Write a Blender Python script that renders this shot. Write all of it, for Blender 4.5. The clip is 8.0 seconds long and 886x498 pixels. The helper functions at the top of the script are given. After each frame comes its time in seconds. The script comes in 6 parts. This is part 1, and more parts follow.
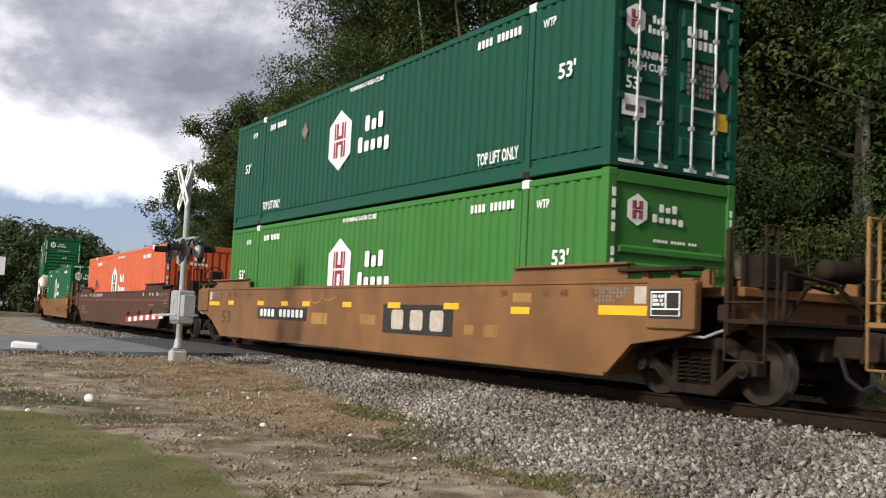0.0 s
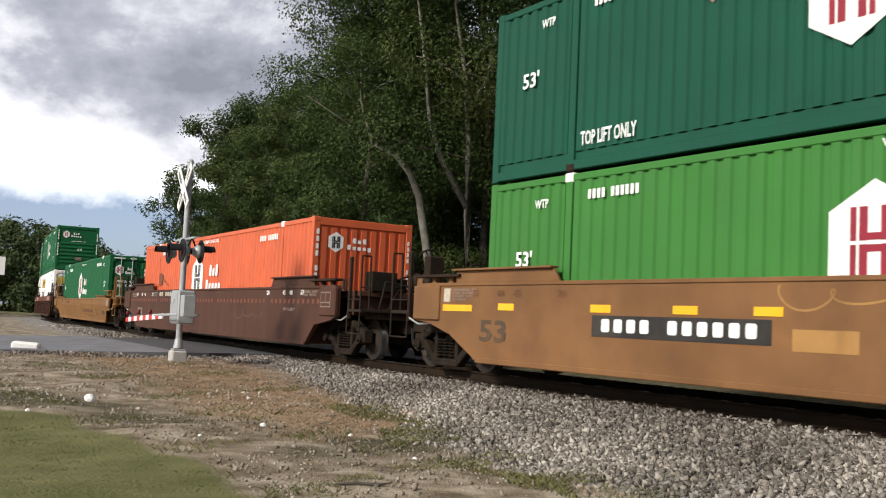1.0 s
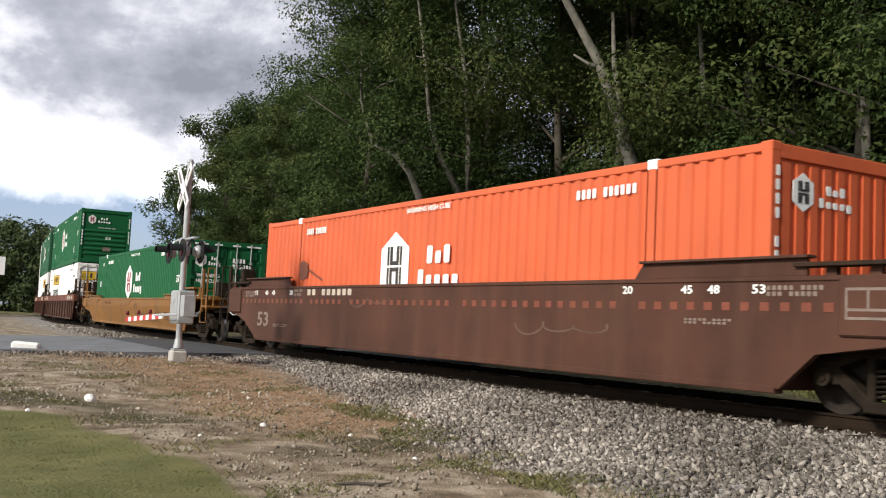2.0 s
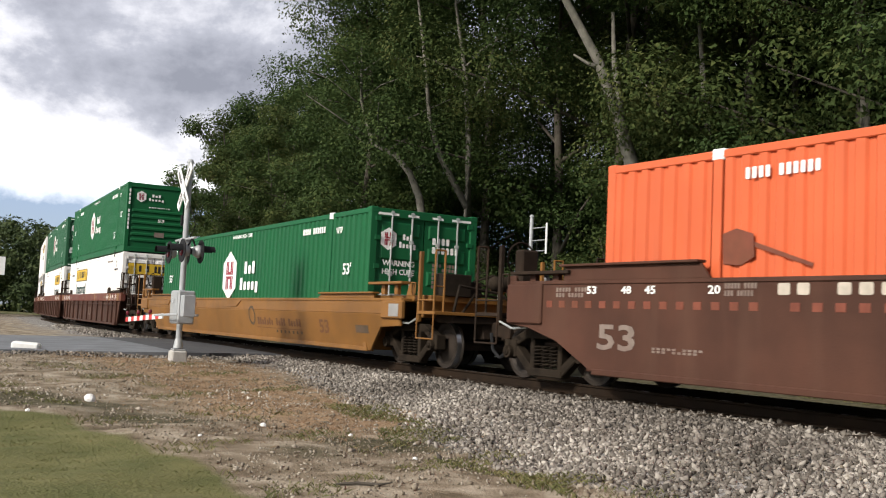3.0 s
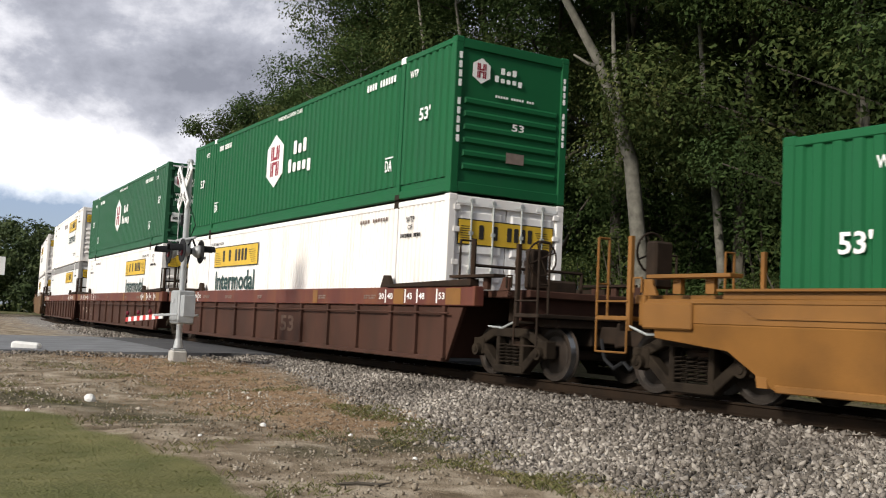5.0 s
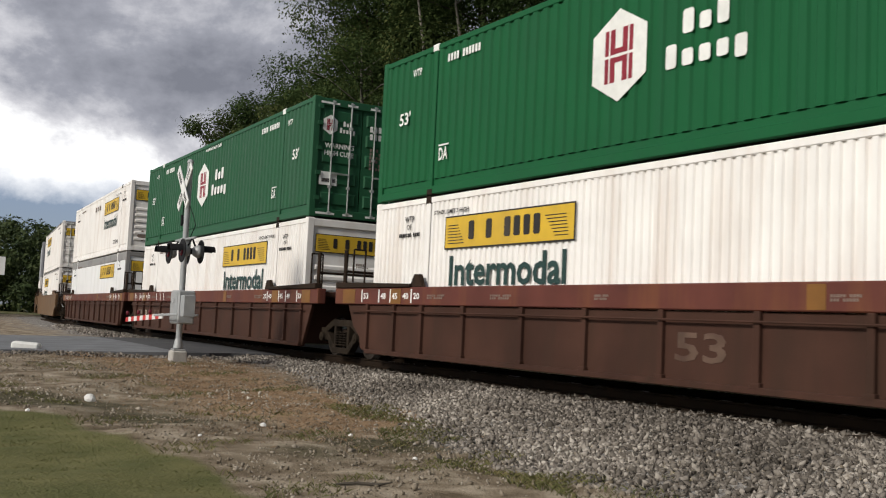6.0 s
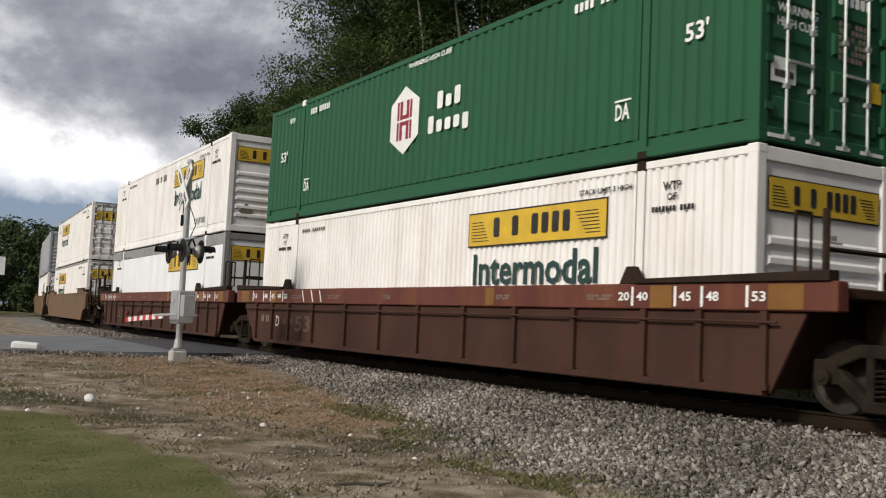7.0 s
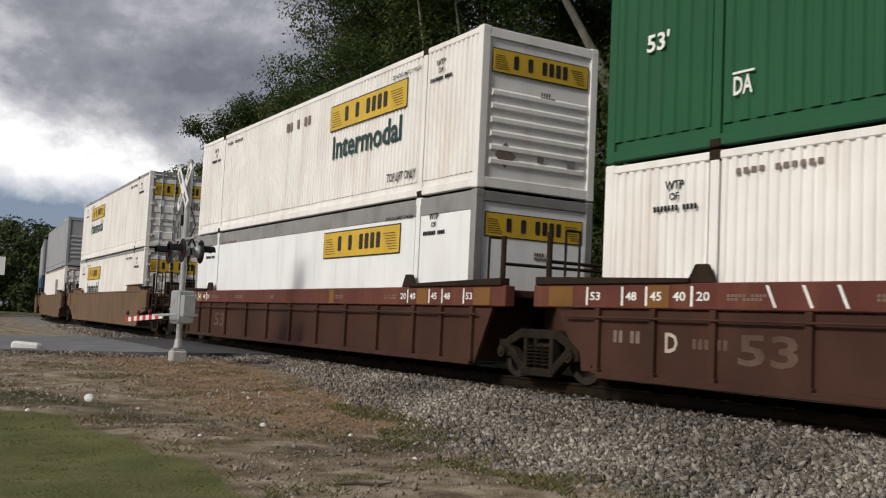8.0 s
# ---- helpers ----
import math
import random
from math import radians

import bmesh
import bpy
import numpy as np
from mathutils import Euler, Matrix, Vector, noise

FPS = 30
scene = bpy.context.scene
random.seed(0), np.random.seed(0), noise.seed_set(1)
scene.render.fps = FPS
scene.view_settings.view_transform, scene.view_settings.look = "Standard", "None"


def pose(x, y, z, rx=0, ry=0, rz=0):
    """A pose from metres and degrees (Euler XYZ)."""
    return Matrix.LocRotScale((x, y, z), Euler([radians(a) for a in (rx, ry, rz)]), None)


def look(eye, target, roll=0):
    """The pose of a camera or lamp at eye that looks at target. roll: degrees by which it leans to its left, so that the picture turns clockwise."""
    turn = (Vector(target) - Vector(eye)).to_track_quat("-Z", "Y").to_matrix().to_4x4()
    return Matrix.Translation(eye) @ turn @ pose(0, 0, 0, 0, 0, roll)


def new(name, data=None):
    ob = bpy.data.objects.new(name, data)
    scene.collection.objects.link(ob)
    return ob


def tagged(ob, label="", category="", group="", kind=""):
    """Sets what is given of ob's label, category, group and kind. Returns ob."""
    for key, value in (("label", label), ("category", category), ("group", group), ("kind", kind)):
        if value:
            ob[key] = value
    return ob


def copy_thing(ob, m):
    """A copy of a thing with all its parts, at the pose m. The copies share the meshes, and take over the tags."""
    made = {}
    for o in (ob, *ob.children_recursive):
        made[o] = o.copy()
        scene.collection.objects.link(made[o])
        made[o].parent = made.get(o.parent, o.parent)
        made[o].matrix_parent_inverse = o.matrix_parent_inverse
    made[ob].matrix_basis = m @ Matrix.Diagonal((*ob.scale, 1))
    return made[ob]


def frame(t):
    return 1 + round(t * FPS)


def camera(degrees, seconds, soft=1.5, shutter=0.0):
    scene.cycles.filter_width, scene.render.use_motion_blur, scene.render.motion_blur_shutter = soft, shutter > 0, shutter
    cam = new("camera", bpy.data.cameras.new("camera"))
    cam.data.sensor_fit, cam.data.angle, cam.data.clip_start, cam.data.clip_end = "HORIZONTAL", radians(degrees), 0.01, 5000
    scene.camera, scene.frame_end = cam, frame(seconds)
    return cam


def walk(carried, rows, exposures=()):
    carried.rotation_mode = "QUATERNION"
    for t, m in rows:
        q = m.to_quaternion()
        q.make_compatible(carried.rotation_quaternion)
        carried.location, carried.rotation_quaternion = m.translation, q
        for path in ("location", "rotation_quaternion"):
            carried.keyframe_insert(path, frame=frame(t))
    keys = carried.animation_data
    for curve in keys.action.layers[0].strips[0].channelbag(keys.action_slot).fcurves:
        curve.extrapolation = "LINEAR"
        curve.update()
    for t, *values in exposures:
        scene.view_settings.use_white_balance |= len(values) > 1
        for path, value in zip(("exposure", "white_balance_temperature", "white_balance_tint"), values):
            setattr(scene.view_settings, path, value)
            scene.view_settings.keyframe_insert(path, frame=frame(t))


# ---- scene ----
# The camera stands still.
EYE = Vector((0, 0, 0.861))
AIM = EYE + Vector((0, math.cos(0.07637), math.sin(0.07637)))
cam = camera(48.15, 8.0, soft=1.1, shutter=0.08)
walk(cam, [(0, look(EYE, AIM, 2.737)), (8, look(EYE, AIM, 2.737))],
     exposures=[(0, 0.60), (1.5, 0.76), (3.0, 0.82), (3.5, 0.90), (4.5, 0.84), (6.0, 0.10), (7.0, 0.06), (8.0, -0.12)])

# ---- world and sun ----
SUN_AZ, SUN_EL = 224.0, 31.0          # degrees, counter-clockwise from +x; the light comes from there
world = bpy.data.worlds.new("sky")
scene.world = world
world.use_nodes = True


def sky_nodes():
    nt = world.node_tree
    nt.nodes.clear()
    n, l = nt.nodes.new, nt.links.new
    out, bg = n("ShaderNodeOutputWorld"), n("ShaderNodeBackground")
    sky = n("ShaderNodeTexSky")
    sky.sky_type, sky.sun_disc = "NISHITA", False
    sky.sun_elevation, sky.sun_rotation = radians(SUN_EL), radians(90 - SUN_AZ)
    tc, sep = n("ShaderNodeTexCoord"), n("ShaderNodeSeparateXYZ")
    l(tc.outputs["Generated"], sep.inputs[0])
    # clouds lie on a flat sheet: the direction divided by its height
    add = n("ShaderNodeMath"); add.operation = "ADD"; add.inputs[1].default_value = 0.75
    l(sep.outputs["Z"], add.inputs[0])
    mx = n("ShaderNodeMath"); mx.operation = "MAXIMUM"; mx.inputs[1].default_value = 0.05
    l(add.outputs[0], mx.inputs[0])
    div = n("ShaderNodeVectorMath"); div.operation = "DIVIDE"
    comb = n("ShaderNodeCombineXYZ")
    for k in "XYZ":
        l(mx.outputs[0], comb.inputs[k])
    l(tc.outputs["Generated"], div.inputs[0]); l(comb.outputs[0], div.inputs[1])
    mp = n("ShaderNodeMapping")
    mp.inputs["Location"].default_value = (3.1, 1.7, 0.0)
    mp.inputs["Scale"].default_value = (1.0, 1.0, 0.0)
    l(div.outputs[0], mp.inputs[0])
    big, small = n("ShaderNodeTexNoise"), n("ShaderNodeTexNoise")
    big.inputs["Scale"].default_value, big.inputs["Detail"].default_value, big.inputs["Distortion"].default_value = 4.4, 9, 0.25
    big.inputs["Roughness"].default_value, small.inputs["Roughness"].default_value = 0.60, 0.60
    small.inputs["Scale"].default_value, small.inputs["Detail"].default_value = 13.0, 8
    l(mp.outputs[0], big.inputs["Vector"]); l(mp.outputs[0], small.inputs["Vector"])
    mixn = n("ShaderNodeMath"); mixn.operation = "MULTIPLY_ADD"; mixn.inputs[1].default_value = 0.50
    l(small.outputs["Fac"], mixn.inputs[0]); l(big.outputs["Fac"], mixn.inputs[2])
    # thicker overhead, thin and bright towards the horizon
    elev = n("ShaderNodeMapRange")
    elev.inputs["From Min"].default_value, elev.inputs["From Max"].default_value = -0.07, 0.12
    elev.inputs["To Min"].default_value, elev.inputs["To Max"].default_value = -0.33, 0.155
    tilt = n("ShaderNodeMath"); tilt.operation = "MULTIPLY_ADD"; tilt.inputs[1].default_value = 0.45
    l(sep.outputs["X"], tilt.inputs[0]); l(sep.outputs["Z"], tilt.inputs[2])
    l(tilt.outputs[0], elev.inputs["Value"])
    thick = n("ShaderNodeMath"); thick.operation = "ADD"
    l(mixn.outputs[0], thick.inputs[0]); l(elev.outputs[0], thick.inputs[1])
    ramp = n("ShaderNodeValToRGB")
    e = ramp.color_ramp.elements
    e[0].position, e[0].color = 0.52, (1.15, 1.15, 1.15, 1)
    e[1].position, e[1].color = 0.97, (0.20, 0.21, 0.25, 1)
    m = e.new(0.66); m.color = (0.62, 0.62, 0.66, 1)
    m = e.new(0.80); m.color = (0.33, 0.34, 0.39, 1)
    l(thick.outputs[0], ramp.inputs[0])
    # blue shows low down, under the cloud sheet
    low = n("ShaderNodeMapRange")
    low.inputs["From Min"].default_value, low.inputs["From Max"].default_value = 0.122, 0.150
    low.inputs["To Min"].default_value, low.inputs["To Max"].default_value = 0.12, 1.0
    wob = n("ShaderNodeMath"); wob.operation = "MULTIPLY_ADD"; wob.inputs[1].default_value = 0.05
    l(small.outputs["Fac"], wob.inputs[0]); l(sep.outputs["Z"], wob.inputs[2])
    l(wob.outputs[0], low.inputs["Value"])
    skyb = n("ShaderNodeVectorMath"); skyb.operation = "MULTIPLY"; skyb.inputs[1].default_value = (0.036, 0.044, 0.066)
    l(sky.outputs[0], skyb.inputs[0])
    mix = n("ShaderNodeMix"); mix.data_type = "RGBA"
    l(low.outputs[0], mix.inputs["Factor"]); l(skyb.outputs[0], mix.inputs["A"]); l(ramp.outputs[0], mix.inputs["B"])
    l(mix.outputs["Result"], bg.inputs["Color"])
    bg.inputs["Strength"].default_value = 1.0
    l(bg.outputs[0], out.inputs[0])


sky_nodes()
sun_data = bpy.data.lights.new("sun", "SUN")
sun_data.energy, sun_data.angle, sun_data.color = 2.8, radians(10), (1.0, 0.95, 0.86)
sun = new("sun", sun_data)
_d = Vector((math.cos(radians(SUN_AZ)) * math.cos(radians(SUN_EL)), math.sin(radians(SUN_AZ)) * math.cos(radians(SUN_EL)), math.sin(radians(SUN_EL))))
sun.matrix_world = look(_d * 200, (0, 0, 0))


# ---- materials ----
def mat(name, color, rough=0.6, metal=0.0, vary=0.15, scale=3.0, grime=None, grime_amt=0.0, bump=0.0, bump_scale=40.0, streak=False, spec=0.25, per=0.0):
    """A painted or natural surface: base colour, broad and fine variation, grime with its own shape, fine relief."""
    m = bpy.data.materials.new(name)
    m.use_nodes = True
    nt = m.node_tree
    n, l = nt.nodes.new, nt.links.new
    b = nt.nodes["Principled BSDF"]
    b.inputs["Roughness"].default_value, b.inputs["Metallic"].default_value = rough, metal
    b.inputs["Specular IOR Level"].default_value = spec
    tc = n("ShaderNodeTexCoord")
    src = tc.outputs["Object"]
    a = n("ShaderNodeTexNoise"); a.inputs["Scale"].default_value, a.inputs["Detail"].default_value = scale, 6
    l(src, a.inputs["Vector"])
    hs = n("ShaderNodeHueSaturation"); hs.inputs["Color"].default_value = (*color, 1)
    mr = n("ShaderNodeMapRange"); mr.inputs["From Min"].default_value, mr.inputs["From Max"].default_value = 0.3, 0.7
    mr.inputs["To Min"].default_value, mr.inputs["To Max"].default_value = 1 - vary, 1 + vary
    l(a.outputs["Fac"], mr.inputs["Value"])
    val = mr.outputs[0]
    if per:
        oi = n("ShaderNodeObjectInfo")
        pr = n("ShaderNodeMapRange"); pr.inputs["To Min"].default_value, pr.inputs["To Max"].default_value = 1 - per, 1 + per
        l(oi.outputs["Random"], pr.inputs["Value"])
        mu = n("ShaderNodeMath"); mu.operation = "MULTIPLY"
        l(val, mu.inputs[0]); l(pr.outputs[0], mu.inputs[1]); val = mu.outputs[0]
    l(val, hs.inputs["Value"])
    col = hs.outputs[0]
    if grime:
        g = n("ShaderNodeTexNoise"); g.inputs["Scale"].default_value, g.inputs["Detail"].default_value = (1.3, 10) if not streak else (1.0, 8)
        gm = n("ShaderNodeMapping"); gm.inputs["Scale"].default_value = (2.5, 2.5, 0.35) if streak else (1, 1, 1)
        l(src, gm.inputs[0]); l(gm.outputs[0], g.inputs["Vector"])
        r = n("ShaderNodeMapRange"); r.inputs["From Min"].default_value, r.inputs["From Max"].default_value = 0.48, 0.72
        r.inputs["To Max"].default_value = grime_amt
        l(g.outputs["Fac"], r.inputs["Value"])
        mix = n("ShaderNodeMix"); mix.data_type = "RGBA"; mix.inputs["B"].default_value = (*grime, 1)
        l(r.outputs[0], mix.inputs["Factor"]); l(col, mix.inputs["A"]); col = mix.outputs["Result"]
    l(col, b.inputs["Base Color"])
    rr = n("ShaderNodeMapRange"); rr.inputs["To Min"].default_value, rr.inputs["To Max"].default_value = max(rough - 0.12, 0.05), min(rough + 0.15, 1)
    l(a.outputs["Fac"], rr.inputs["Value"]); l(rr.outputs[0], b.inputs["Roughness"])
    if bump:
        bn = n("ShaderNodeTexNoise"); bn.inputs["Scale"].default_value, bn.inputs["Detail"].default_value = bump_scale, 5
        l(src, bn.inputs["Vector"])
        bu = n("ShaderNodeBump"); bu.inputs["Strength"].default_value, bu.inputs["Distance"].default_value = bump, 0.02
        l(bn.outputs["Fac"], bu.inputs["Height"]); l(bu.outputs[0], b.inputs["Normal"])
    return m


RUST, DUST, SOOT = (0.10, 0.045, 0.02), (0.30, 0.24, 0.17), (0.03, 0.028, 0.025)
M = {
    "tan": mat("tan_car_paint", (0.180, 0.086, 0.033), 0.6, vary=0.25, scale=0.8, grime=(0.105, 0.050, 0.022), grime_amt=0.5, bump=0.1),
    "far_tan": mat("dull_tan_car_paint", (0.150, 0.088, 0.046), 0.6, vary=0.18, scale=1.2, grime=(0.08, 0.05, 0.03), grime_amt=0.7, streak=True),
    "fec": mat("orange_car_paint", (0.195, 0.088, 0.021), 0.5, vary=0.25, scale=0.7, grime=(0.110, 0.052, 0.016), grime_amt=0.55, bump=0.1),
    "yellow_tan": mat("yellow_tan_paint", (0.32, 0.17, 0.055), 0.55, vary=0.2, scale=1.5, grime=RUST, grime_amt=0.6, streak=True),
    "brown": mat("brown_car_paint", (0.064, 0.027, 0.017), 0.7, vary=0.3, scale=1.0, grime=(0.096, 0.048, 0.031), grime_amt=0.45, streak=True, bump=0.1, spec=0.2),
    "maroon": mat("maroon_car_paint", (0.056, 0.026, 0.018), 0.75, vary=0.25, scale=1.1, grime=(0.038, 0.022, 0.015), grime_amt=0.6, streak=True, bump=0.1, spec=0.15),
    "maroon_rust": mat("maroon_chord_paint", (0.112, 0.035, 0.026), 0.6, vary=0.2, scale=1.4, grime=(0.22, 0.09, 0.03), grime_amt=0.4, streak=True, spec=0.2),
    "truck": mat("cast_steel_dusty", (0.019, 0.014, 0.010), 0.9, vary=0.3, scale=6, grime=(0.036, 0.026, 0.017), grime_amt=0.6, bump=0.3, spec=0.1),
    "under": mat("underframe_sooty", (0.024, 0.016, 0.011), 0.85, vary=0.3, scale=5, grime=(0.06, 0.03, 0.016), grime_amt=0.5, spec=0.15),
    "wheel": mat("wheel_steel", (0.032, 0.025, 0.020), 0.6, metal=0.2, vary=0.25, scale=5, grime=(0.06, 0.032, 0.018), grime_amt=0.4, spec=0.2),
    "tread": mat("wheel_tread_bright", (0.42, 0.42, 0.42), 0.3, metal=1.0, vary=0.1),
    "green_a": mat("container_dark_green", (0.009, 0.068, 0.042), 0.6, vary=0.10, scale=0.8, grime=(0.014, 0.068, 0.046), grime_amt=0.5, streak=True, spec=0.15),
    "green_b": mat("container_light_green", (0.045, 0.172, 0.036), 0.6, vary=0.08, scale=0.8, grime=(0.055, 0.145, 0.045), grime_amt=0.5, streak=True, spec=0.15),
    "green_d": mat("container_green", (0.009, 0.096, 0.034), 0.6, vary=0.08, scale=0.8, grime=(0.014, 0.088, 0.038), grime_amt=0.5, streak=True, spec=0.15),
    "green_e": mat("container_faded_green", (0.020, 0.094, 0.044), 0.6, vary=0.08, scale=0.8, grime=(0.030, 0.090, 0.050), grime_amt=0.5, streak=True, spec=0.2),
    "orange": mat("container_orange", (0.58, 0.115, 0.042), 0.5, vary=0.08, scale=1.0, grime=(0.40, 0.09, 0.04), grime_amt=0.5, streak=True),
    "white": mat("container_white", (0.85, 0.825, 0.795), 0.5, vary=0.05, scale=1.0, grime=(0.60, 0.50, 0.43), grime_amt=0.45, streak=True),
    "white_smooth": mat("container_plate_white", (0.86, 0.86, 0.86), 0.35, vary=0.04, scale=1.0, grime=(0.62, 0.60, 0.56), grime_amt=0.35, streak=True),
    "grey_box": mat("container_grey", (0.34, 0.35, 0.37), 0.5, vary=0.08, scale=1.0, grime=(0.25, 0.24, 0.23), grime_amt=0.4, streak=True),
    "blue_box": mat("container_blue", (0.06, 0.11, 0.17), 0.5, vary=0.08, grime=SOOT, grime_amt=0.3),
    "grey_rail": mat("aluminium_rail", (0.30, 0.29, 0.28), 0.5, metal=0.3, vary=0.1, grime=SOOT, grime_amt=0.4),
    "white_ink": mat("white_lettering", (0.80, 0.80, 0.77), 0.6, vary=0.06, scale=8, grime=(0.5, 0.5, 0.46), grime_amt=0.3),
    "faded_ink": mat("faded_lettering", (0.20, 0.155, 0.13), 0.7, vary=0.2, scale=6, grime=(0.16, 0.10, 0.08), grime_amt=0.7),
    "ghost_ink": mat("ghost_lettering", (0.115, 0.072, 0.052), 0.75, vary=0.3, scale=3, grime=(0.06, 0.03, 0.022), grime_amt=0.8),
    "red_ink": mat("red_lettering", (0.25, 0.022, 0.038), 0.6, vary=0.1),
    "black_ink": mat("black_lettering", (0.025, 0.023, 0.022), 0.6, vary=0.2, scale=8, grime=(0.10, 0.08, 0.06), grime_amt=0.4),
    "worn_ink": mat("worn_dark_lettering", (0.075, 0.052, 0.034), 0.7, vary=0.25, scale=5, grime=(0.16, 0.09, 0.045), grime_amt=0.6),
    "placard": mat("weathered_placard", (0.46, 0.40, 0.33), 0.7, vary=0.15, scale=9),
    "brown_ink": mat("brown_lettering", (0.13, 0.06, 0.03), 0.7, vary=0.2, scale=8),
    "teal_ink": mat("dark_green_lettering", (0.022, 0.052, 0.048), 0.6, vary=0.1),
    "yellow_sign": mat("yellow_sign", (0.62, 0.40, 0.035), 0.5, vary=0.08, scale=4, grime=(0.42, 0.27, 0.06), grime_amt=0.4),
    "reflector": mat("yellow_reflector", (0.85, 0.42, 0.02), 0.4, vary=0.1),
    "red_refl": mat("faded_red_reflector", (0.17, 0.05, 0.03), 0.6, vary=0.2, scale=6, grime=RUST, grime_amt=0.5),
    "steel": mat("galvanised_steel", (0.55, 0.56, 0.57), 0.45, metal=0.6, vary=0.12, scale=8, grime=(0.35, 0.34, 0.32), grime_amt=0.4),
    "bar": mat("galvanised_bar", (0.50, 0.52, 0.50), 0.4, metal=0.5, vary=0.15, scale=8),
    "alu_paint": mat("aluminium_paint", (0.37, 0.38, 0.385), 0.45, metal=0.25, vary=0.1, scale=5, grime=(0.35, 0.33, 0.30), grime_amt=0.4, streak=True),
    "black": mat("black_enamel", (0.016, 0.016, 0.017), 0.75, vary=0.2, spec=0.12),
    "lens": mat("red_lens", (0.12, 0.01, 0.02), 0.15, vary=0.1),
    "gate_white": mat("gate_white", (0.75, 0.74, 0.72), 0.5, vary=0.06),
    "gate_red": mat("gate_red", (0.50, 0.035, 0.03), 0.5, vary=0.1),
    "concrete": mat("concrete", (0.42, 0.40, 0.37), 0.85, vary=0.15, scale=8, grime=(0.28, 0.26, 0.23), grime_amt=0.5, bump=0.3),
    "kerb_white": mat("white_painted_concrete", (0.75, 0.74, 0.71), 0.8, vary=0.1, scale=6, grime=(0.45, 0.42, 0.37), grime_amt=0.4, bump=0.3),
    "rail": mat("rail_steel", (0.017, 0.011, 0.007), 0.8, vary=0.25, scale=4, grime=(0.034, 0.019, 0.010), grime_amt=0.5, spec=0.1),
    "railtop": mat("rail_head_bright", (0.55, 0.54, 0.52), 0.25, metal=1.0, vary=0.1),
    "tie": mat("creosoted_tie", (0.040, 0.029, 0.021), 0.9, vary=0.35, scale=6, bump=0.5, bump_scale=25, per=0.3, spec=0.1),
    "stone": None,
    "bark": mat("bark_grey", (0.070, 0.060, 0.048), 0.9, vary=0.35, scale=3, grime=(0.10, 0.09, 0.06), grime_amt=0.6, bump=0.8, bump_scale=12),
    "bark_pale": mat("bark_pale", (0.135, 0.126, 0.104), 0.9, vary=0.35, scale=5, grime=(0.10, 0.095, 0.078), grime_amt=0.6, streak=True, bump=0.8, bump_scale=12),
}


def island_mat(name, stops, rough=0.8, spec=0.3, scale=0.25, trans=0.0):
    """Colour by piece (Random Per Island) and by broad patches."""
    m = bpy.data.materials.new(name)
    m.use_nodes = True
    nt = m.node_tree
    n, l = nt.nodes.new, nt.links.new
    b = nt.nodes["Principled BSDF"]
    b.inputs["Roughness"].default_value, b.inputs["Specular IOR Level"].default_value = rough, spec
    geo, tc, noi = n("ShaderNodeNewGeometry"), n("ShaderNodeTexCoord"), n("ShaderNodeTexNoise")
    noi.inputs["Scale"].default_value, noi.inputs["Detail"].default_value = scale, 3
    l(tc.outputs["Object"], noi.inputs["Vector"])
    ad = n("ShaderNodeMath"); ad.operation = "MULTIPLY_ADD"; ad.inputs[1].default_value = 0.6
    l(geo.outputs["Random Per Island"], ad.inputs[0])
    sc = n("ShaderNodeMath"); sc.operation = "MULTIPLY_ADD"; sc.inputs[1].default_value, sc.inputs[2].default_value = 1.2, -0.4
    l(noi.outputs["Fac"], sc.inputs[0]); l(sc.outputs[0], ad.inputs[2])
    ramp = n("ShaderNodeValToRGB")
    e = ramp.color_ramp.elements
    e[0].position, e[0].color = stops[0][0], (*stops[0][1], 1)
    e[1].position, e[1].color = stops[-1][0], (*stops[-1][1], 1)
    for p_, c_ in stops[1:-1]:
        e.new(p_).color = (*c_, 1)
    l(ad.outputs[0], ramp.inputs[0]); l(ramp.outputs[0], b.inputs["Base Color"])
    if trans:
        tr = n("ShaderNodeBsdfTranslucent"); ms = n("ShaderNodeMixShader"); ms.inputs[0].default_value = trans
        l(ramp.outputs[0], tr.inputs["Color"]); l(b.outputs[0], ms.inputs[1]); l(tr.outputs[0], ms.inputs[2])
        l(ms.outputs[0], nt.nodes["Material Output"].inputs[0])
    return m


M["stone"] = island_mat("ballast_stone", [(0.0, (0.020, 0.017, 0.013)), (0.35, (0.110, 0.094, 0.078)), (0.65, (0.235, 0.206, 0.176)), (0.88, (0.46, 0.415, 0.36)), (1.0, (0.60, 0.57, 0.52))], 0.85)
M["grit"] = island_mat("dirt_gravel", [(0.0, (0.10, 0.080, 0.056)), (0.4, (0.20, 0.164, 0.120)), (0.75, (0.34, 0.295, 0.235)), (1.0, (0.66, 0.61, 0.53))], 0.9)
M["leaf"] = island_mat("summer_leaves", [(0.0, (0.026, 0.046, 0.014)), (0.4, (0.042, 0.070, 0.021)), (0.75, (0.064, 0.094, 0.028)), (1.0, (0.105, 0.122, 0.038))], 0.75, 0.12, 0.35, 0.30)
M["leaf_dry"] = island_mat("turning_leaves", [(0.0, (0.034, 0.054, 0.016)), (0.5, (0.058, 0.082, 0.024)), (1.0, (0.12, 0.125, 0.040))], 0.75, 0.12, 0.35, 0.30)
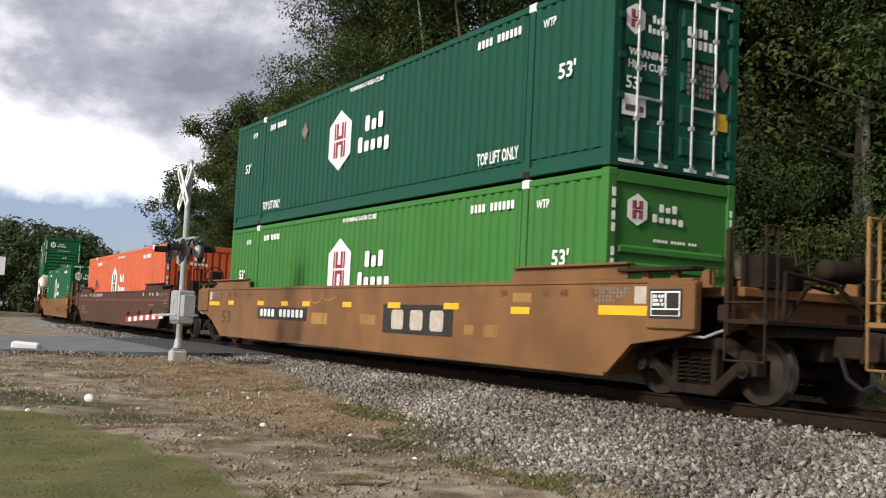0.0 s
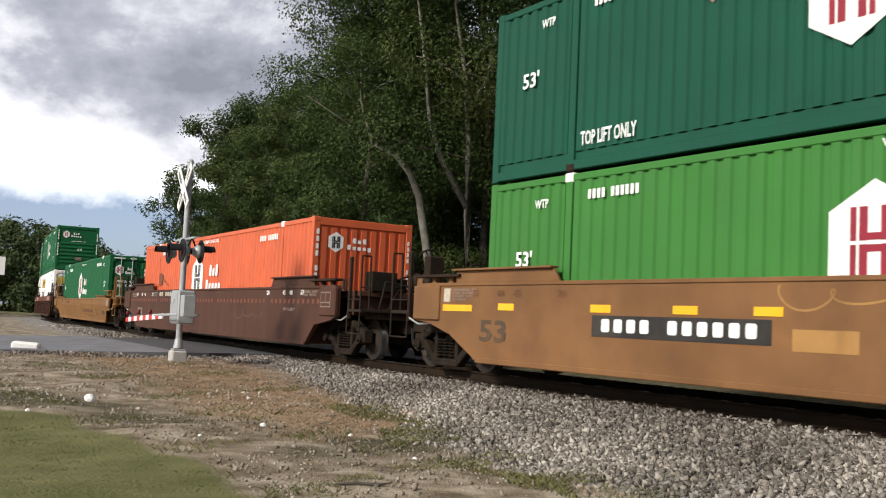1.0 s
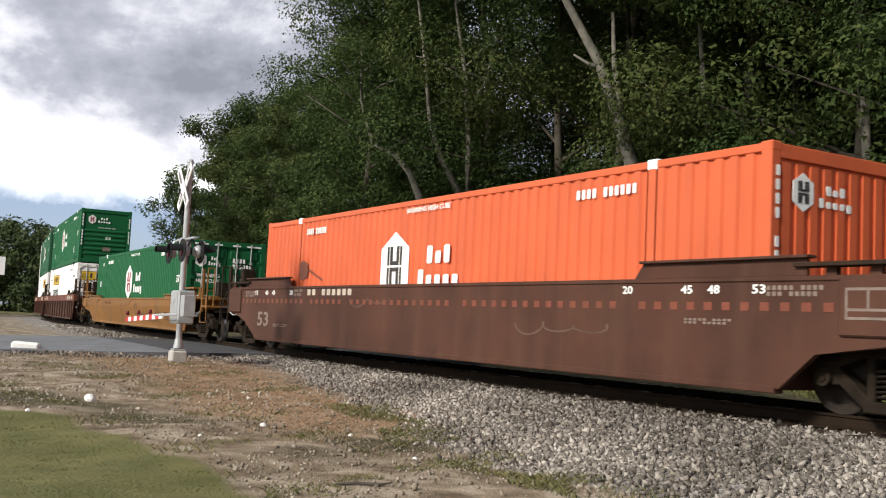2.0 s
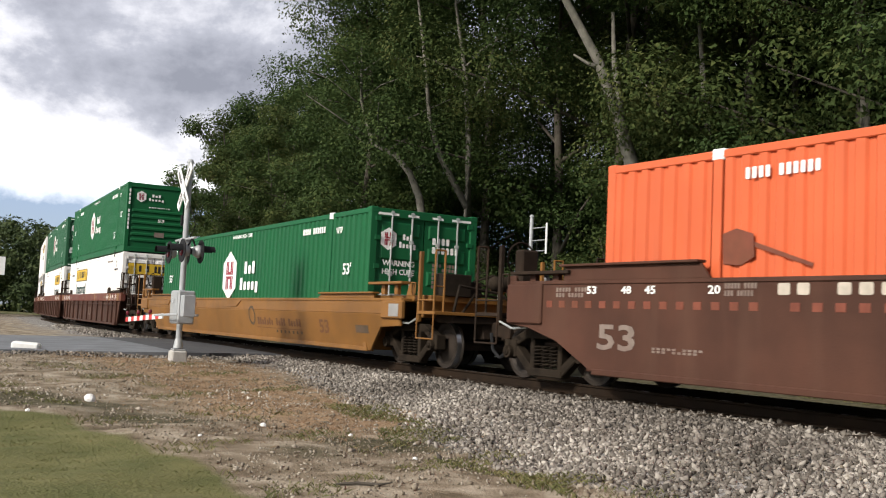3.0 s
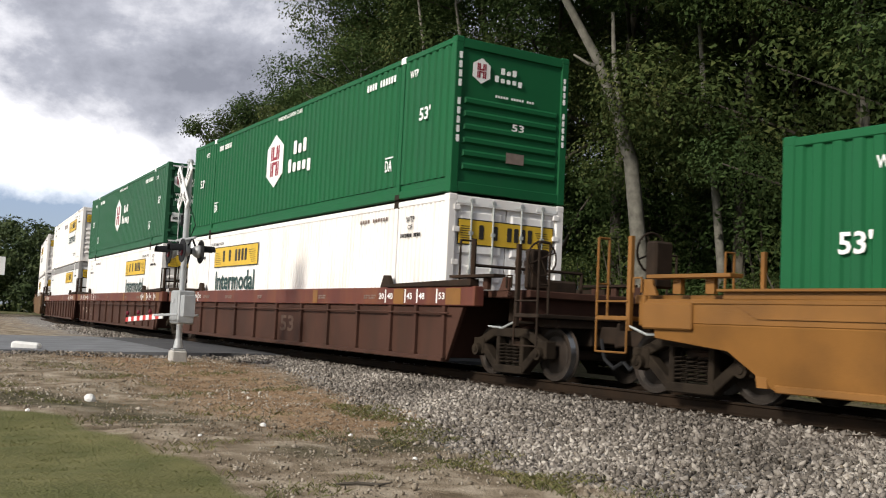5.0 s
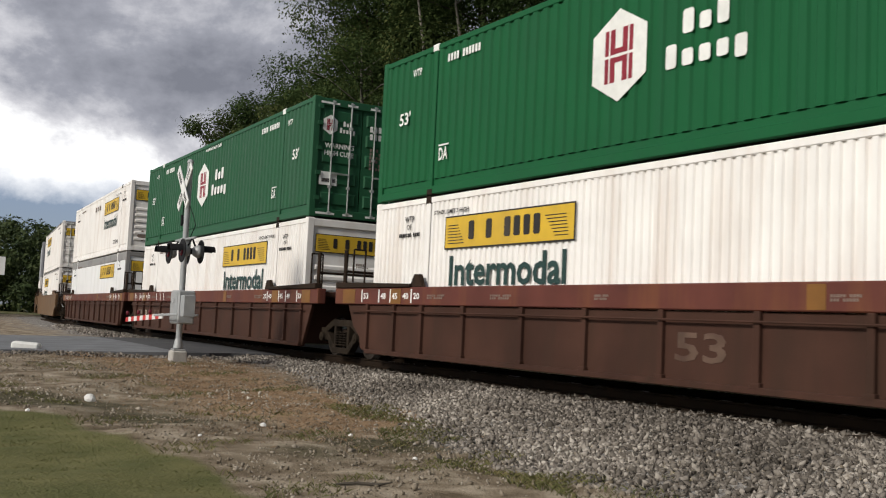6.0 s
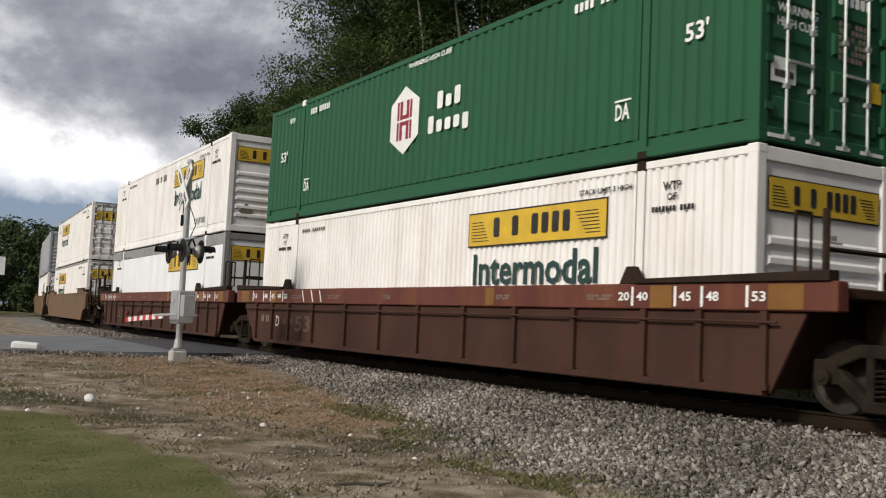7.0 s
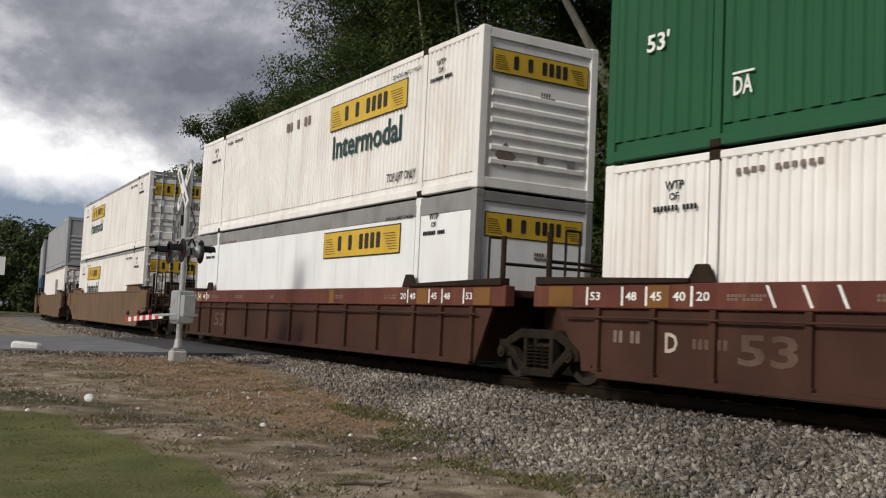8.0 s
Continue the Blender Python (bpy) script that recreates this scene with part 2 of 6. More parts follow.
M["far_leaf"] = island_mat("far_leaves", [(0.0, (0.020, 0.034, 0.012)), (0.5, (0.042, 0.062, 0.020)), (1.0, (0.080, 0.095, 0.034))], 0.7, 0.2, 0.1, 0.15)
M["straw"] = island_mat("dry_weeds", [(0.0, (0.20, 0.130, 0.078)), (0.5, (0.29, 0.195, 0.120)), (1.0, (0.38, 0.28, 0.19))], 0.9, 0.1, 0.6, 0.2)
M["lawn"] = island_mat("lawn_blades", [(0.0, (0.100, 0.106, 0.036)), (0.5, (0.135, 0.136, 0.050)), (1.0, (0.19, 0.17, 0.075))], 0.8, 0.2, 0.8, 0.25)
M["weed"] = island_mat("green_weeds", [(0.0, (0.07, 0.085, 0.030)), (0.5, (0.13, 0.13, 0.050)), (1.0, (0.23, 0.19, 0.085))], 0.85, 0.2, 0.8, 0.2)


# ---- mesh helpers ----
def box(bm, x0, x1, y0, y1, z0, z1):
    v = [bm.verts.new((x, y, z)) for x in (x0, x1) for y in (y0, y1) for z in (z0, z1)]
    for f in ((0, 1, 3, 2), (4, 6, 7, 5), (0, 4, 5, 1), (2, 3, 7, 6), (0, 2, 6, 4), (1, 5, 7, 3)):
        bm.faces.new([v[i] for i in f])
    return v


def prism(bm, pts, y0, y1):
    """A side-view outline (x, z) given thickness from y0 to y1."""
    a = [bm.verts.new((x, y0, z)) for x, z in pts]
    b = [bm.verts.new((x, y1, z)) for x, z in pts]
    bm.faces.new(a)
    bm.faces.new(b[::-1])
    for i in range(len(pts)):
        j = (i + 1) % len(pts)
        bm.faces.new((a[j], a[i], b[i], b[j]))


def tube(bm, p0, p1, r0, r1=None, n=8):
    p0, p1 = Vector(p0), Vector(p1)
    r1 = r0 if r1 is None else r1
    q = (p1 - p0).to_track_quat("Z", "Y").to_matrix()
    ring = [[bm.verts.new(p + q @ Vector((r * math.cos(k * math.tau / n), r * math.sin(k * math.tau / n), 0))) for k in range(n)] for p, r in ((p0, r0), (p1, r1))]
    for k in range(n):
        bm.faces.new((ring[0][k], ring[0][(k + 1) % n], ring[1][(k + 1) % n], ring[1][k]))
    bm.faces.new(ring[0][::-1])
    bm.faces.new(ring[1])


def pipe(bm, pts, r, n=6):
    for a, b in zip(pts, pts[1:]):
        tube(bm, a, b, r, n=n)


def beam(bm, p0, p1, w, h):
    """A square bar from p0 to p1 in the x-z plane; w across (y), h deep."""
    p0, p1 = Vector(p0), Vector(p1)
    d = (p1 - p0).normalized()
    up = Vector((-d.z, 0, d.x)) * (h / 2)
    side = Vector((0, w / 2, 0))
    v = [bm.verts.new(p + s * up + t * side) for p in (p0, p1) for s in (-1, 1) for t in (-1, 1)]
    for f in ((0, 1, 3, 2), (4, 6, 7, 5), (0, 4, 5, 1), (2, 3, 7, 6), (0, 2, 6, 4), (1, 5, 7, 3)):
        bm.faces.new([v[i] for i in f])


def lathe(bm, prof, n=24, axis="Y"):
    """prof: (radius, offset along the axis)."""
    rings = []
    for r, o in prof:
        ring = []
        for k in range(n):
            c, s = r * math.cos(k * math.tau / n), r * math.sin(k * math.tau / n)
            ring.append(bm.verts.new((c, o, s) if axis == "Y" else (c, s, o)))
        rings.append(ring)
    for a, b in zip(rings, rings[1:]):
        for k in range(n):
            bm.faces.new((a[k], a[(k + 1) % n], b[(k + 1) % n], b[k]))
    bm.faces.new(rings[0])
    bm.faces.new(rings[-1][::-1])


def mesh_of(name, bm, material, bevel=0.0, smooth=False):
    if bevel:
        bmesh.ops.bevel(bm, geom=[e for e in bm.edges], offset=bevel, segments=1, affect="EDGES", clamp_overlap=True)
    bmesh.ops.recalc_face_normals(bm, faces=bm.faces)
    me = bpy.data.meshes.new(name)
    bm.to_mesh(me)
    bm.free()
    me.materials.append(M[material] if isinstance(material, str) else material)
    if smooth:
        for f in me.polygons:
            f.use_smooth = True
    return me


def part(name, bm, material, parent, label="", bevel=0.0, smooth=False):
    ob = new(name, mesh_of(name, bm, material, bevel, smooth))
    ob.parent = parent
    return tagged(ob, label)


def thing(name, label, category, group="", kind="", m=None):
    ob = new(name)
    ob.empty_display_size = 0.3
    if m is not None:
        ob.matrix_world = m
    return tagged(ob, label, category, group, kind)


def boxpart(name, dims, material, parent, label="", bevel=0.0):
    bm = bmesh.new()
    box(bm, *dims)
    return part(name, bm, material, parent, label, bevel)


def quick(name, verts, faces, material):
    me = bpy.data.meshes.new(name)
    me.from_pydata([], [], [])
    verts, faces = np.asarray(verts, np.float32), np.asarray(faces, np.int32)
    k = faces.shape[1]
    me.vertices.add(len(verts)); me.vertices.foreach_set("co", verts.ravel())
    me.loops.add(faces.size); me.loops.foreach_set("vertex_index", faces.ravel())
    me.polygons.add(len(faces)); me.polygons.foreach_set("loop_start", np.arange(0, faces.size, k, dtype=np.int32))
    me.update(calc_edges=True)
    me.validate()
    me.materials.append(M[material])
    return me


def decal(name, outline, face, at, material, parent, thick=0.006, label=""):
    """A flat painted patch, standing slightly proud. face 'side': outline in (x, z) on the plane y = at; 'front': outline in (y, z) on x = at."""
    bm = bmesh.new()
    prism(bm, outline, 0, thick)
    for v in bm.verts:
        a, d, z = v.co
        v.co = (a, at - d, z) if face == "side" else (at + d, a, z)
    return part(name, bm, material, parent, label)


def rect(x0, x1, z0, z1):
    return [(x0, z0), (x1, z0), (x1, z1), (x0, z1)]


def bars(name, pattern, x0, x1, z0, z1, face, at, material, parent, label=""):
    """Writing that is shown as plain bars: one for each letter ('#' tall, 'o' low, 'p' hanging), a gap for each space; rows from the top."""
    bm = bmesh.new()
    rows = pattern.split("/")
    h = (z1 - z0) / len(rows)
    p = (x1 - x0) / max(len(r) for r in rows)
    for i, r in enumerate(rows):
        zt = z1 - i * h
        for j, c in enumerate(r):
            if c != " ":
                a = x0 + j * p + p * 0.18
                top, bot = zt - h * (0.08 if c == "#" else 0.32), zt - h * (1.0 if c == "p" else 0.84)
                k = min(p * 0.1, h * 0.1)
                prism(bm, [(a + k, bot), (a + p * 0.64 - k, bot), (a + p * 0.64, bot + k), (a + p * 0.64, top - k), (a + p * 0.64 - k, top), (a + k, top), (a, top - k), (a, bot + k)], 0, 0.006)
    for v in bm.verts:
        a, d, z = v.co
        v.co = (a, at - d, z) if face == "side" else (at + d, a, z)
    return tagged(part(name, bm, material, parent, label), kind="stuff")


def words(name, body, x0, x1, z0, z1, face, at, material, parent, label=""):
    """Readable words, fitted into the rectangle."""
    cu = bpy.data.curves.new("lettering", "FONT")
    cu.body, cu.size, cu.extrude, cu.resolution_u = body, 1.0, 0.0, 2
    cu.offset = 0.022
    tmp = bpy.data.objects.new("lettering_tmp", cu)
    scene.collection.objects.link(tmp)
    bpy.context.view_layer.update()
    me = bpy.data.meshes.new_from_object(tmp.evaluated_get(bpy.context.evaluated_depsgraph_get()))
    scene.collection.objects.unlink(tmp)
    bpy.data.objects.remove(tmp)
    bpy.data.curves.remove(cu)
    co = np.array([v.co[:] for v in me.vertices])
    lo, hi = co.min(0), co.max(0)
    for v in me.vertices:
        a = x0 + (v.co.x - lo[0]) / (hi[0] - lo[0]) * (x1 - x0)
        z = z0 + (v.co.y - lo[1]) / (hi[1] - lo[1]) * (z1 - z0)
        v.co = (a, at - 0.008, z) if face == "side" else (at + 0.008, a, z)
    me.materials.clear()
    me.materials.append(M[material])
    ob = new(name, me)
    ob.parent = parent
    return tagged(ob, label)


# ---- the track: an even curve ----
X0, Y0, HEAD, BEND = 0.0, 20.417, -1.0274, 0.00195
SPEED, GAIN = 13.1275, 0.03074
RAIL_TOP = 0.06


def track_at(s):
    a = HEAD + BEND * s
    return X0 + (math.sin(a) - math.sin(HEAD)) / BEND, Y0 - (math.cos(a) - math.cos(HEAD)) / BEND, a


def off_track(s, d, z=0.0):
    """d metres to the right of the way the train goes (towards the camera)."""
    x, y, a = track_at(s)
    return Vector((x + math.sin(a) * d, y - math.cos(a) * d, z))


def car_pose(s):
    p, q = off_track(s - 9, 0), off_track(s + 9, 0)
    c, d = (p + q) / 2, q - p
    return pose(c.x, c.y, 0, 0, 0, math.degrees(math.atan2(d.y, d.x)))


def run(t):
    return SPEED * t + GAIN * t * t / 2


def sd_of(x, y):
    """Arrays: the place along the track and the distance from it."""
    cx, cy = X0 - math.sin(HEAD) / BEND, Y0 + math.cos(HEAD) / BEND
    r = np.hypot(x - cx, y - cy)
    a = np.arctan2(x - cx, -(y - cy))
    return (a - HEAD) / BEND, r - 1 / BEND


def smooth(a, b, x):
    k = np.clip((x - a) / (b - a), 0, 1)
    return k * k * (3 - 2 * k)


def toe(s):
    """How far out the ballast reaches on the near side."""
    return 2.05 + 2.15 * smooth(-4, 11, s)


def ground_z(x, y):
    x, y = np.asarray(x, float), np.asarray(y, float)
    s, d = sd_of(x, y)
    base = -0.20 - 0.42 * smooth(-5, 9, s) + 0.0 * d
    base = base - 0.05 * smooth(-18, -30, s)
    crown = -0.16
    t = smooth(1.7, toe(s) + 0.3, np.abs(d))
    z = crown * (1 - t) + base * t
    # the ground falls a little towards the lawn and rises behind the track
    z = z + np.where(d < -5, 0.05 * np.clip(-d - 5, 0, 30), 0) * smooth(-80, -30, -np.abs(s))
    und = 0.035 * np.sin(x * 1.3 + 0.7 * y) * np.sin(y * 0.9 - 0.4 * x) + 0.02 * np.sin(2.9 * x - 1.7 * y)
    z = z + und * smooth(3.0, 4.5, np.abs(d)) * (1 - on_road(s, d))
    return z


def on_road(s, d):
    return smooth(-18.6, -17.4, s) * smooth(-5.6, -6.6, s)


# ---- ground ----
def ground_material():
    m = bpy.data.materials.new("ground_cover")
    m.use_nodes = True
    nt = m.node_tree
    n, l = nt.nodes.new, nt.links.new
    b = nt.nodes["Principled BSDF"]
    b.inputs["Roughness"].default_value, b.inputs["Specular IOR Level"].default_value = 0.95, 0.15
    tc = n("ShaderNodeTexCoord")

    def noise_of(scale, detail=6):
        a = n("ShaderNodeTexNoise"); a.inputs["Scale"].default_value, a.inputs["Detail"].default_value = scale, detail
        l(tc.outputs["Object"], a.inputs["Vector"])
        return a.outputs["Fac"]

    def ramp_of(src, stops):
        r = n("ShaderNodeValToRGB")
        e = r.color_ramp.elements
        e[0].position, e[0].color = stops[0][0], (*stops[0][1], 1)
        e[1].position, e[1].color = stops[-1][0], (*stops[-1][1], 1)
        for p_, c_ in stops[1:-1]:
            e.new(p_).color = (*c_, 1)
        l(src, r.inputs[0])
        return r.outputs[0]

    def mix_of(f, a, c):
        x = n("ShaderNodeMix"); x.data_type = "RGBA"
        l(f, x.inputs["Factor"]); l(a, x.inputs["A"]); l(c, x.inputs["B"])
        return x.outputs["Result"]

    def cover(name):
        a = n("ShaderNodeAttribute"); a.attribute_name = name
        w = n("ShaderNodeMath"); w.operation = "MULTIPLY_ADD"; w.inputs[1].default_value = 0.9
        sub = n("ShaderNodeMath"); sub.operation = "SUBTRACT"; sub.inputs[1].default_value = 0.5
        l(noise_of(1.1, 8), sub.inputs[0]); l(sub.outputs[0], w.inputs[0]); l(a.outputs["Fac"], w.inputs[2])
        r = n("ShaderNodeMapRange"); r.inputs["From Min"].default_value, r.inputs["From Max"].default_value = 0.35, 0.65
        l(w.outputs[0], r.inputs["Value"])
        return r.outputs[0]

    dirt = ramp_of(noise_of(2.5, 12), [(0.3, (0.115, 0.086, 0.055)), (0.5, (0.235, 0.186, 0.130)), (0.7, (0.40, 0.34, 0.26))])
    gravel = ramp_of(noise_of(22, 6), [(0.3, (0.10, 0.092, 0.085)), (0.5, (0.22, 0.205, 0.19)), (0.72, (0.42, 0.40, 0.37))])
    straw = ramp_of(noise_of(3, 10), [(0.3, (0.20, 0.132, 0.078)), (0.7, (0.35, 0.245, 0.152))])
    lawn = ramp_of(noise_of(1.6, 10), [(0.3, (0.098, 0.104, 0.038)), (0.7, (0.170, 0.158, 0.066))])
    # dark soil stains, and the painted shade strip behind the track
    soil_shade = ramp_of(noise_of(7, 10), [(0.3, (0.050, 0.046, 0.026)), (0.7, (0.135, 0.115, 0.070))])
    verge = ramp_of(noise_of(1.5, 10), [(0.3, (0.055, 0.065, 0.022)), (0.7, (0.14, 0.13, 0.045))])
    c = mix_of(cover("gravel"), dirt, gravel)
    c = mix_of(cover("straw"), c, straw)
    c = mix_of(cover("soil_shade"), c, soil_shade)
    c = mix_of(cover("verge"), c, verge)
    c = mix_of(cover("lawn"), c, lawn)
    l(c, b.inputs["Base Color"])
    bu = n("ShaderNodeBump"); bu.inputs["Strength"].default_value, bu.inputs["Distance"].default_value = 0.7, 0.04
    l(noise_of(28, 8), bu.inputs["Height"]); l(bu.outputs[0], b.inputs["Normal"])
    return m


def lawn_of(x, y):
    # edge of the mown grass: a curve from the left that swings towards the camera
    edge = np.minimum(12.4, 13.05 - 0.42 * np.clip(x + 6, 0, 20) ** 1.6) + 0.10 * np.sin(2.1 * x) + 0.07 * np.sin(5.3 * x + 1)
    return smooth(0.75, -0.55, y - edge)


def build_ground():
    xs = np.concatenate([np.linspace(-900, -60, 22)[:-1], np.linspace(-60, -14, 47)[:-1], np.linspace(-14, 12, 131)[:-1], np.linspace(12, 50, 39)[:-1], np.linspace(50, 900, 22)])
    ys = np.concatenate([np.linspace(-400, -20, 12)[:-1], np.linspace(-20, 5, 26)[:-1], np.linspace(5, 36, 156)[:-1], np.linspace(36, 90, 55)[:-1], np.linspace(90, 1500, 30)])
    gx, gy = np.meshgrid(xs, ys)
    gz = ground_z(gx, gy)
    s, d = sd_of(gx, gy)
    near = (np.abs(gx) < 15) & (gy > 4) & (gy < 37)
    rng = np.random.RandomState(3)
    gz = gz + np.where(near, rng.normal(0, 0.006, gz.shape), 0) - 0.03 * on_road(s, d) * (np.abs(d) < 60)
    nx, ny = len(xs), len(ys)
    v = np.stack([gx, gy, gz], -1).reshape(-1, 3)
    i = np.arange(nx * ny).reshape(ny, nx)
    f = np.stack([i[:-1, :-1], i[:-1, 1:], i[1:, 1:], i[1:, :-1]], -1).reshape(-1, 4)
    M["ground"] = ground_material()
    me = quick("ground", v, f, "ground")
    for k in me.polygons:
        k.use_smooth = True
    wob = 0.5 * np.sin(0.9 * s + 0.5) + 0.3 * np.sin(2.3 * s)
    edge = toe(s) + 0.2 * wob
    masks = {
        "gravel": smooth(0.5, -0.5, np.abs(d) - edge) + 0.45 * smooth(6.5, 3.5, np.abs(d)) * (d > 0),
        "straw": 0.95 * np.exp(-((d - 4.6 - 0.3 * wob) / 1.75) ** 2) * smooth(-7.5, -5, s) * smooth(8, 4, s),
        "lawn": lawn_of(gx, gy) * (d > 4),
        "soil_shade": np.clip(sum(k * np.exp(-((gx - px) / rx) ** 2 - ((gy - py) / ry) ** 2) for px, py, rx, ry, k in ((-5.6, 13.9, 2.2, 0.9, 0.8), (-3.6, 12.9, 1.0, 0.55, 0.75), (-0.6, 12.1, 1.1, 0.55, 0.8), (-1.3, 10.9, 0.8, 0.5, 0.6), (0.9, 11.2, 0.6, 0.5, 0.5), (-7.4, 16.0, 1.2, 0.8, 0.5))), 0, 0.95)
        # shade of train and wood, painted as a dark strip behind the track
        + 0.9 * smooth(-2.6, -3.6, d) * smooth(-8.8, -7.6, d),
        "verge": np.maximum(smooth(-7.4, -8.6, d), smooth(9, 16, d) * smooth(-16, -24, s) * 0.55) + 0.6 * smooth(60, 120, np.abs(s)),
    }
    for k, a in masks.items():
        at = me.attributes.new(k, "FLOAT", "POINT")
        at.data.foreach_set("value", np.clip(a, 0, 1).astype(np.float32).ravel())
    tagged(new("ground", me), "bare gravelly ground with dry weeds and a mown corner", "ground", kind="structure")


build_ground()


def strip(name, rows, material, label, category, kind="structure", thick=0.2):
    """A slab along the track: rows of (s, [(d, z), ...]) from side to side."""
    bm = bmesh.new()
    prev = None
    for s, prof in rows:
        top = [bm.verts.new(off_track(s, d, z)) for d, z in prof]
        if prev:
            for k in range(len(top) - 1):
                bm.faces.new((prev[k], prev[k + 1], top[k + 1], top[k]))
        prev = top
    return tagged(new(name, mesh_of(name, bm, material, smooth=True)), label, category, kind=kind)


def build_road():
    M["asphalt"] = mat("worn_asphalt", (0.17, 0.175, 0.185), 0.85, vary=0.18, scale=1.2, grime=(0.10, 0.10, 0.105), grime_amt=0.8, bump=0.35, bump_scale=60)
    # darker asphalt; on the apron its colour stands in for the shadow by the rails
    M["asphalt_dark"] = mat("dark_asphalt", (0.060, 0.060, 0.064), 0.85, vary=0.2, scale=2, grime=(0.12, 0.115, 0.11), grime_amt=0.4, bump=0.35, bump_scale=60)
    for name, d0, d1, m, lab in (("road", 3.4, 46.0, "asphalt", "worn pale grey asphalt road up to the crossing"), ("road_apron", 0.86, 3.4, "asphalt_dark", "asphalt apron beside the rails, coloured dark for the shadow there"),
                                 ("road_beyond", -30.0, -0.86, "asphalt_dark", "asphalt road beyond the rails")):
        bm = bmesh.new()
        n = 14 if d1 > 20 or d0 < -20 else 4
        grid = []
        for j in range(n + 1):
            d = d0 + (d1 - d0) * j / n
            row = []
            for k in range(9):
                s = -17.6 + (17.6 - 6.4) * k / 8 + 0.16 * math.sin(3.1 * d + k * 2.2) * (k in (0, 8))
                z = -0.05 - 0.055 * smooth(1.5, 7, abs(d)) - 0.05 * smooth(8, 30, abs(d)) + (0.05 * max(-d - 5, 0) * 0.6 if d < 0 else 0)
                z -= 0.04 * abs(k / 4 - 1) ** 2
                row.append(bm.verts.new(off_track(s, d, float(z))))
            grid.append(row)
        for a, b in zip(grid, grid[1:]):
            for k in range(8):
                bm.faces.new((a[k], a[k + 1], b[k + 1], b[k]))
        r = bmesh.ops.extrude_face_region(bm, geom=bm.faces[:])
        for v in r["geom"]:
            if isinstance(v, bmesh.types.BMVert):
                v.co.z -= 0.35
        tagged(new(name, mesh_of(name, bm, m)), lab, "road", kind="structure")


build_road()


def rail_mesh(s0, s1, gauge_off, step=2.0):
    prof = [(-0.07, -0.172), (0.07, -0.172), (0.07, -0.155), (0.012, -0.135), (0.012, -0.04), (0.036, -0.028), (0.036, -0.004), (0.03, 0), (-0.03, 0), (-0.036, -0.004), (-0.036, -0.028), (-0.012, -0.04), (-0.012, -0.135), (-0.07, -0.155)]
    bm = bmesh.new()
    prev, s = None, s0
    while s <= s1 + 0.01:
        ring = [bm.verts.new(off_track(s, gauge_off + a, RAIL_TOP + z)) for a, z in prof]
        if prev:
            for k in range(len(prof)):
                f = bm.faces.new((prev[k], prev[(k + 1) % len(prof)], ring[(k + 1) % len(prof)], ring[k]))
                f.material_index = 1 if k == 7 else 0
        prev, s = ring, s + step
    me = mesh_of("rail", bm, "rail")
    me.materials.append(M["railtop"])
    return me


def build_track():
    tr = thing("railway_track", "single curved railway track with rusty rails", "railway track", kind="structure")
    for g in (-0.7535, 0.7535):
        ob = new("rail", rail_mesh(-330, 60, g))
        ob.parent = tr
        tagged(ob, "rusty steel rail with a bright head")
    bm = bmesh.new()
    box(bm, -0.115, 0.115, -1.3, 1.3, -0.17, 0.0)
    tie = mesh_of("tie", bm, "tie", bevel=0.012)
    s, k = -62.0, 0
    while s < 18:
        if not (-17.5 < s < -6.5):
            p = off_track(s, 0)
            ob = new("tie", tie)
            ob.parent = tr
            rnd = random.Random(k)
            ob.matrix_world = pose(p.x, p.y, RAIL_TOP - 0.176, 0, rnd.uniform(-1, 1), math.degrees(track_at(s)[2]) + rnd.uniform(-1.2, 1.2))
        s, k = s + 0.55, k + 1
    bm = bmesh.new()
    for sg in (-1, 1):
        for g in (-0.7535, 0.7535):
            s = -62.0
            while s < 18:
                p = off_track(s, g + sg * 0.11)
                a = math.degrees(track_at(s)[2])
                m = pose(p.x, p.y, RAIL_TOP - 0.166, 0, 0, a)
                for v in box(bm, -0.08, 0.08, -0.06, 0.06, -0.01, 0.012):
                    v.co = m @ v.co
                s += 0.55
    tagged(part("tie_plate", bm, "rail", tr, "rusty tie plates and spikes"), kind="stuff")


build_track()


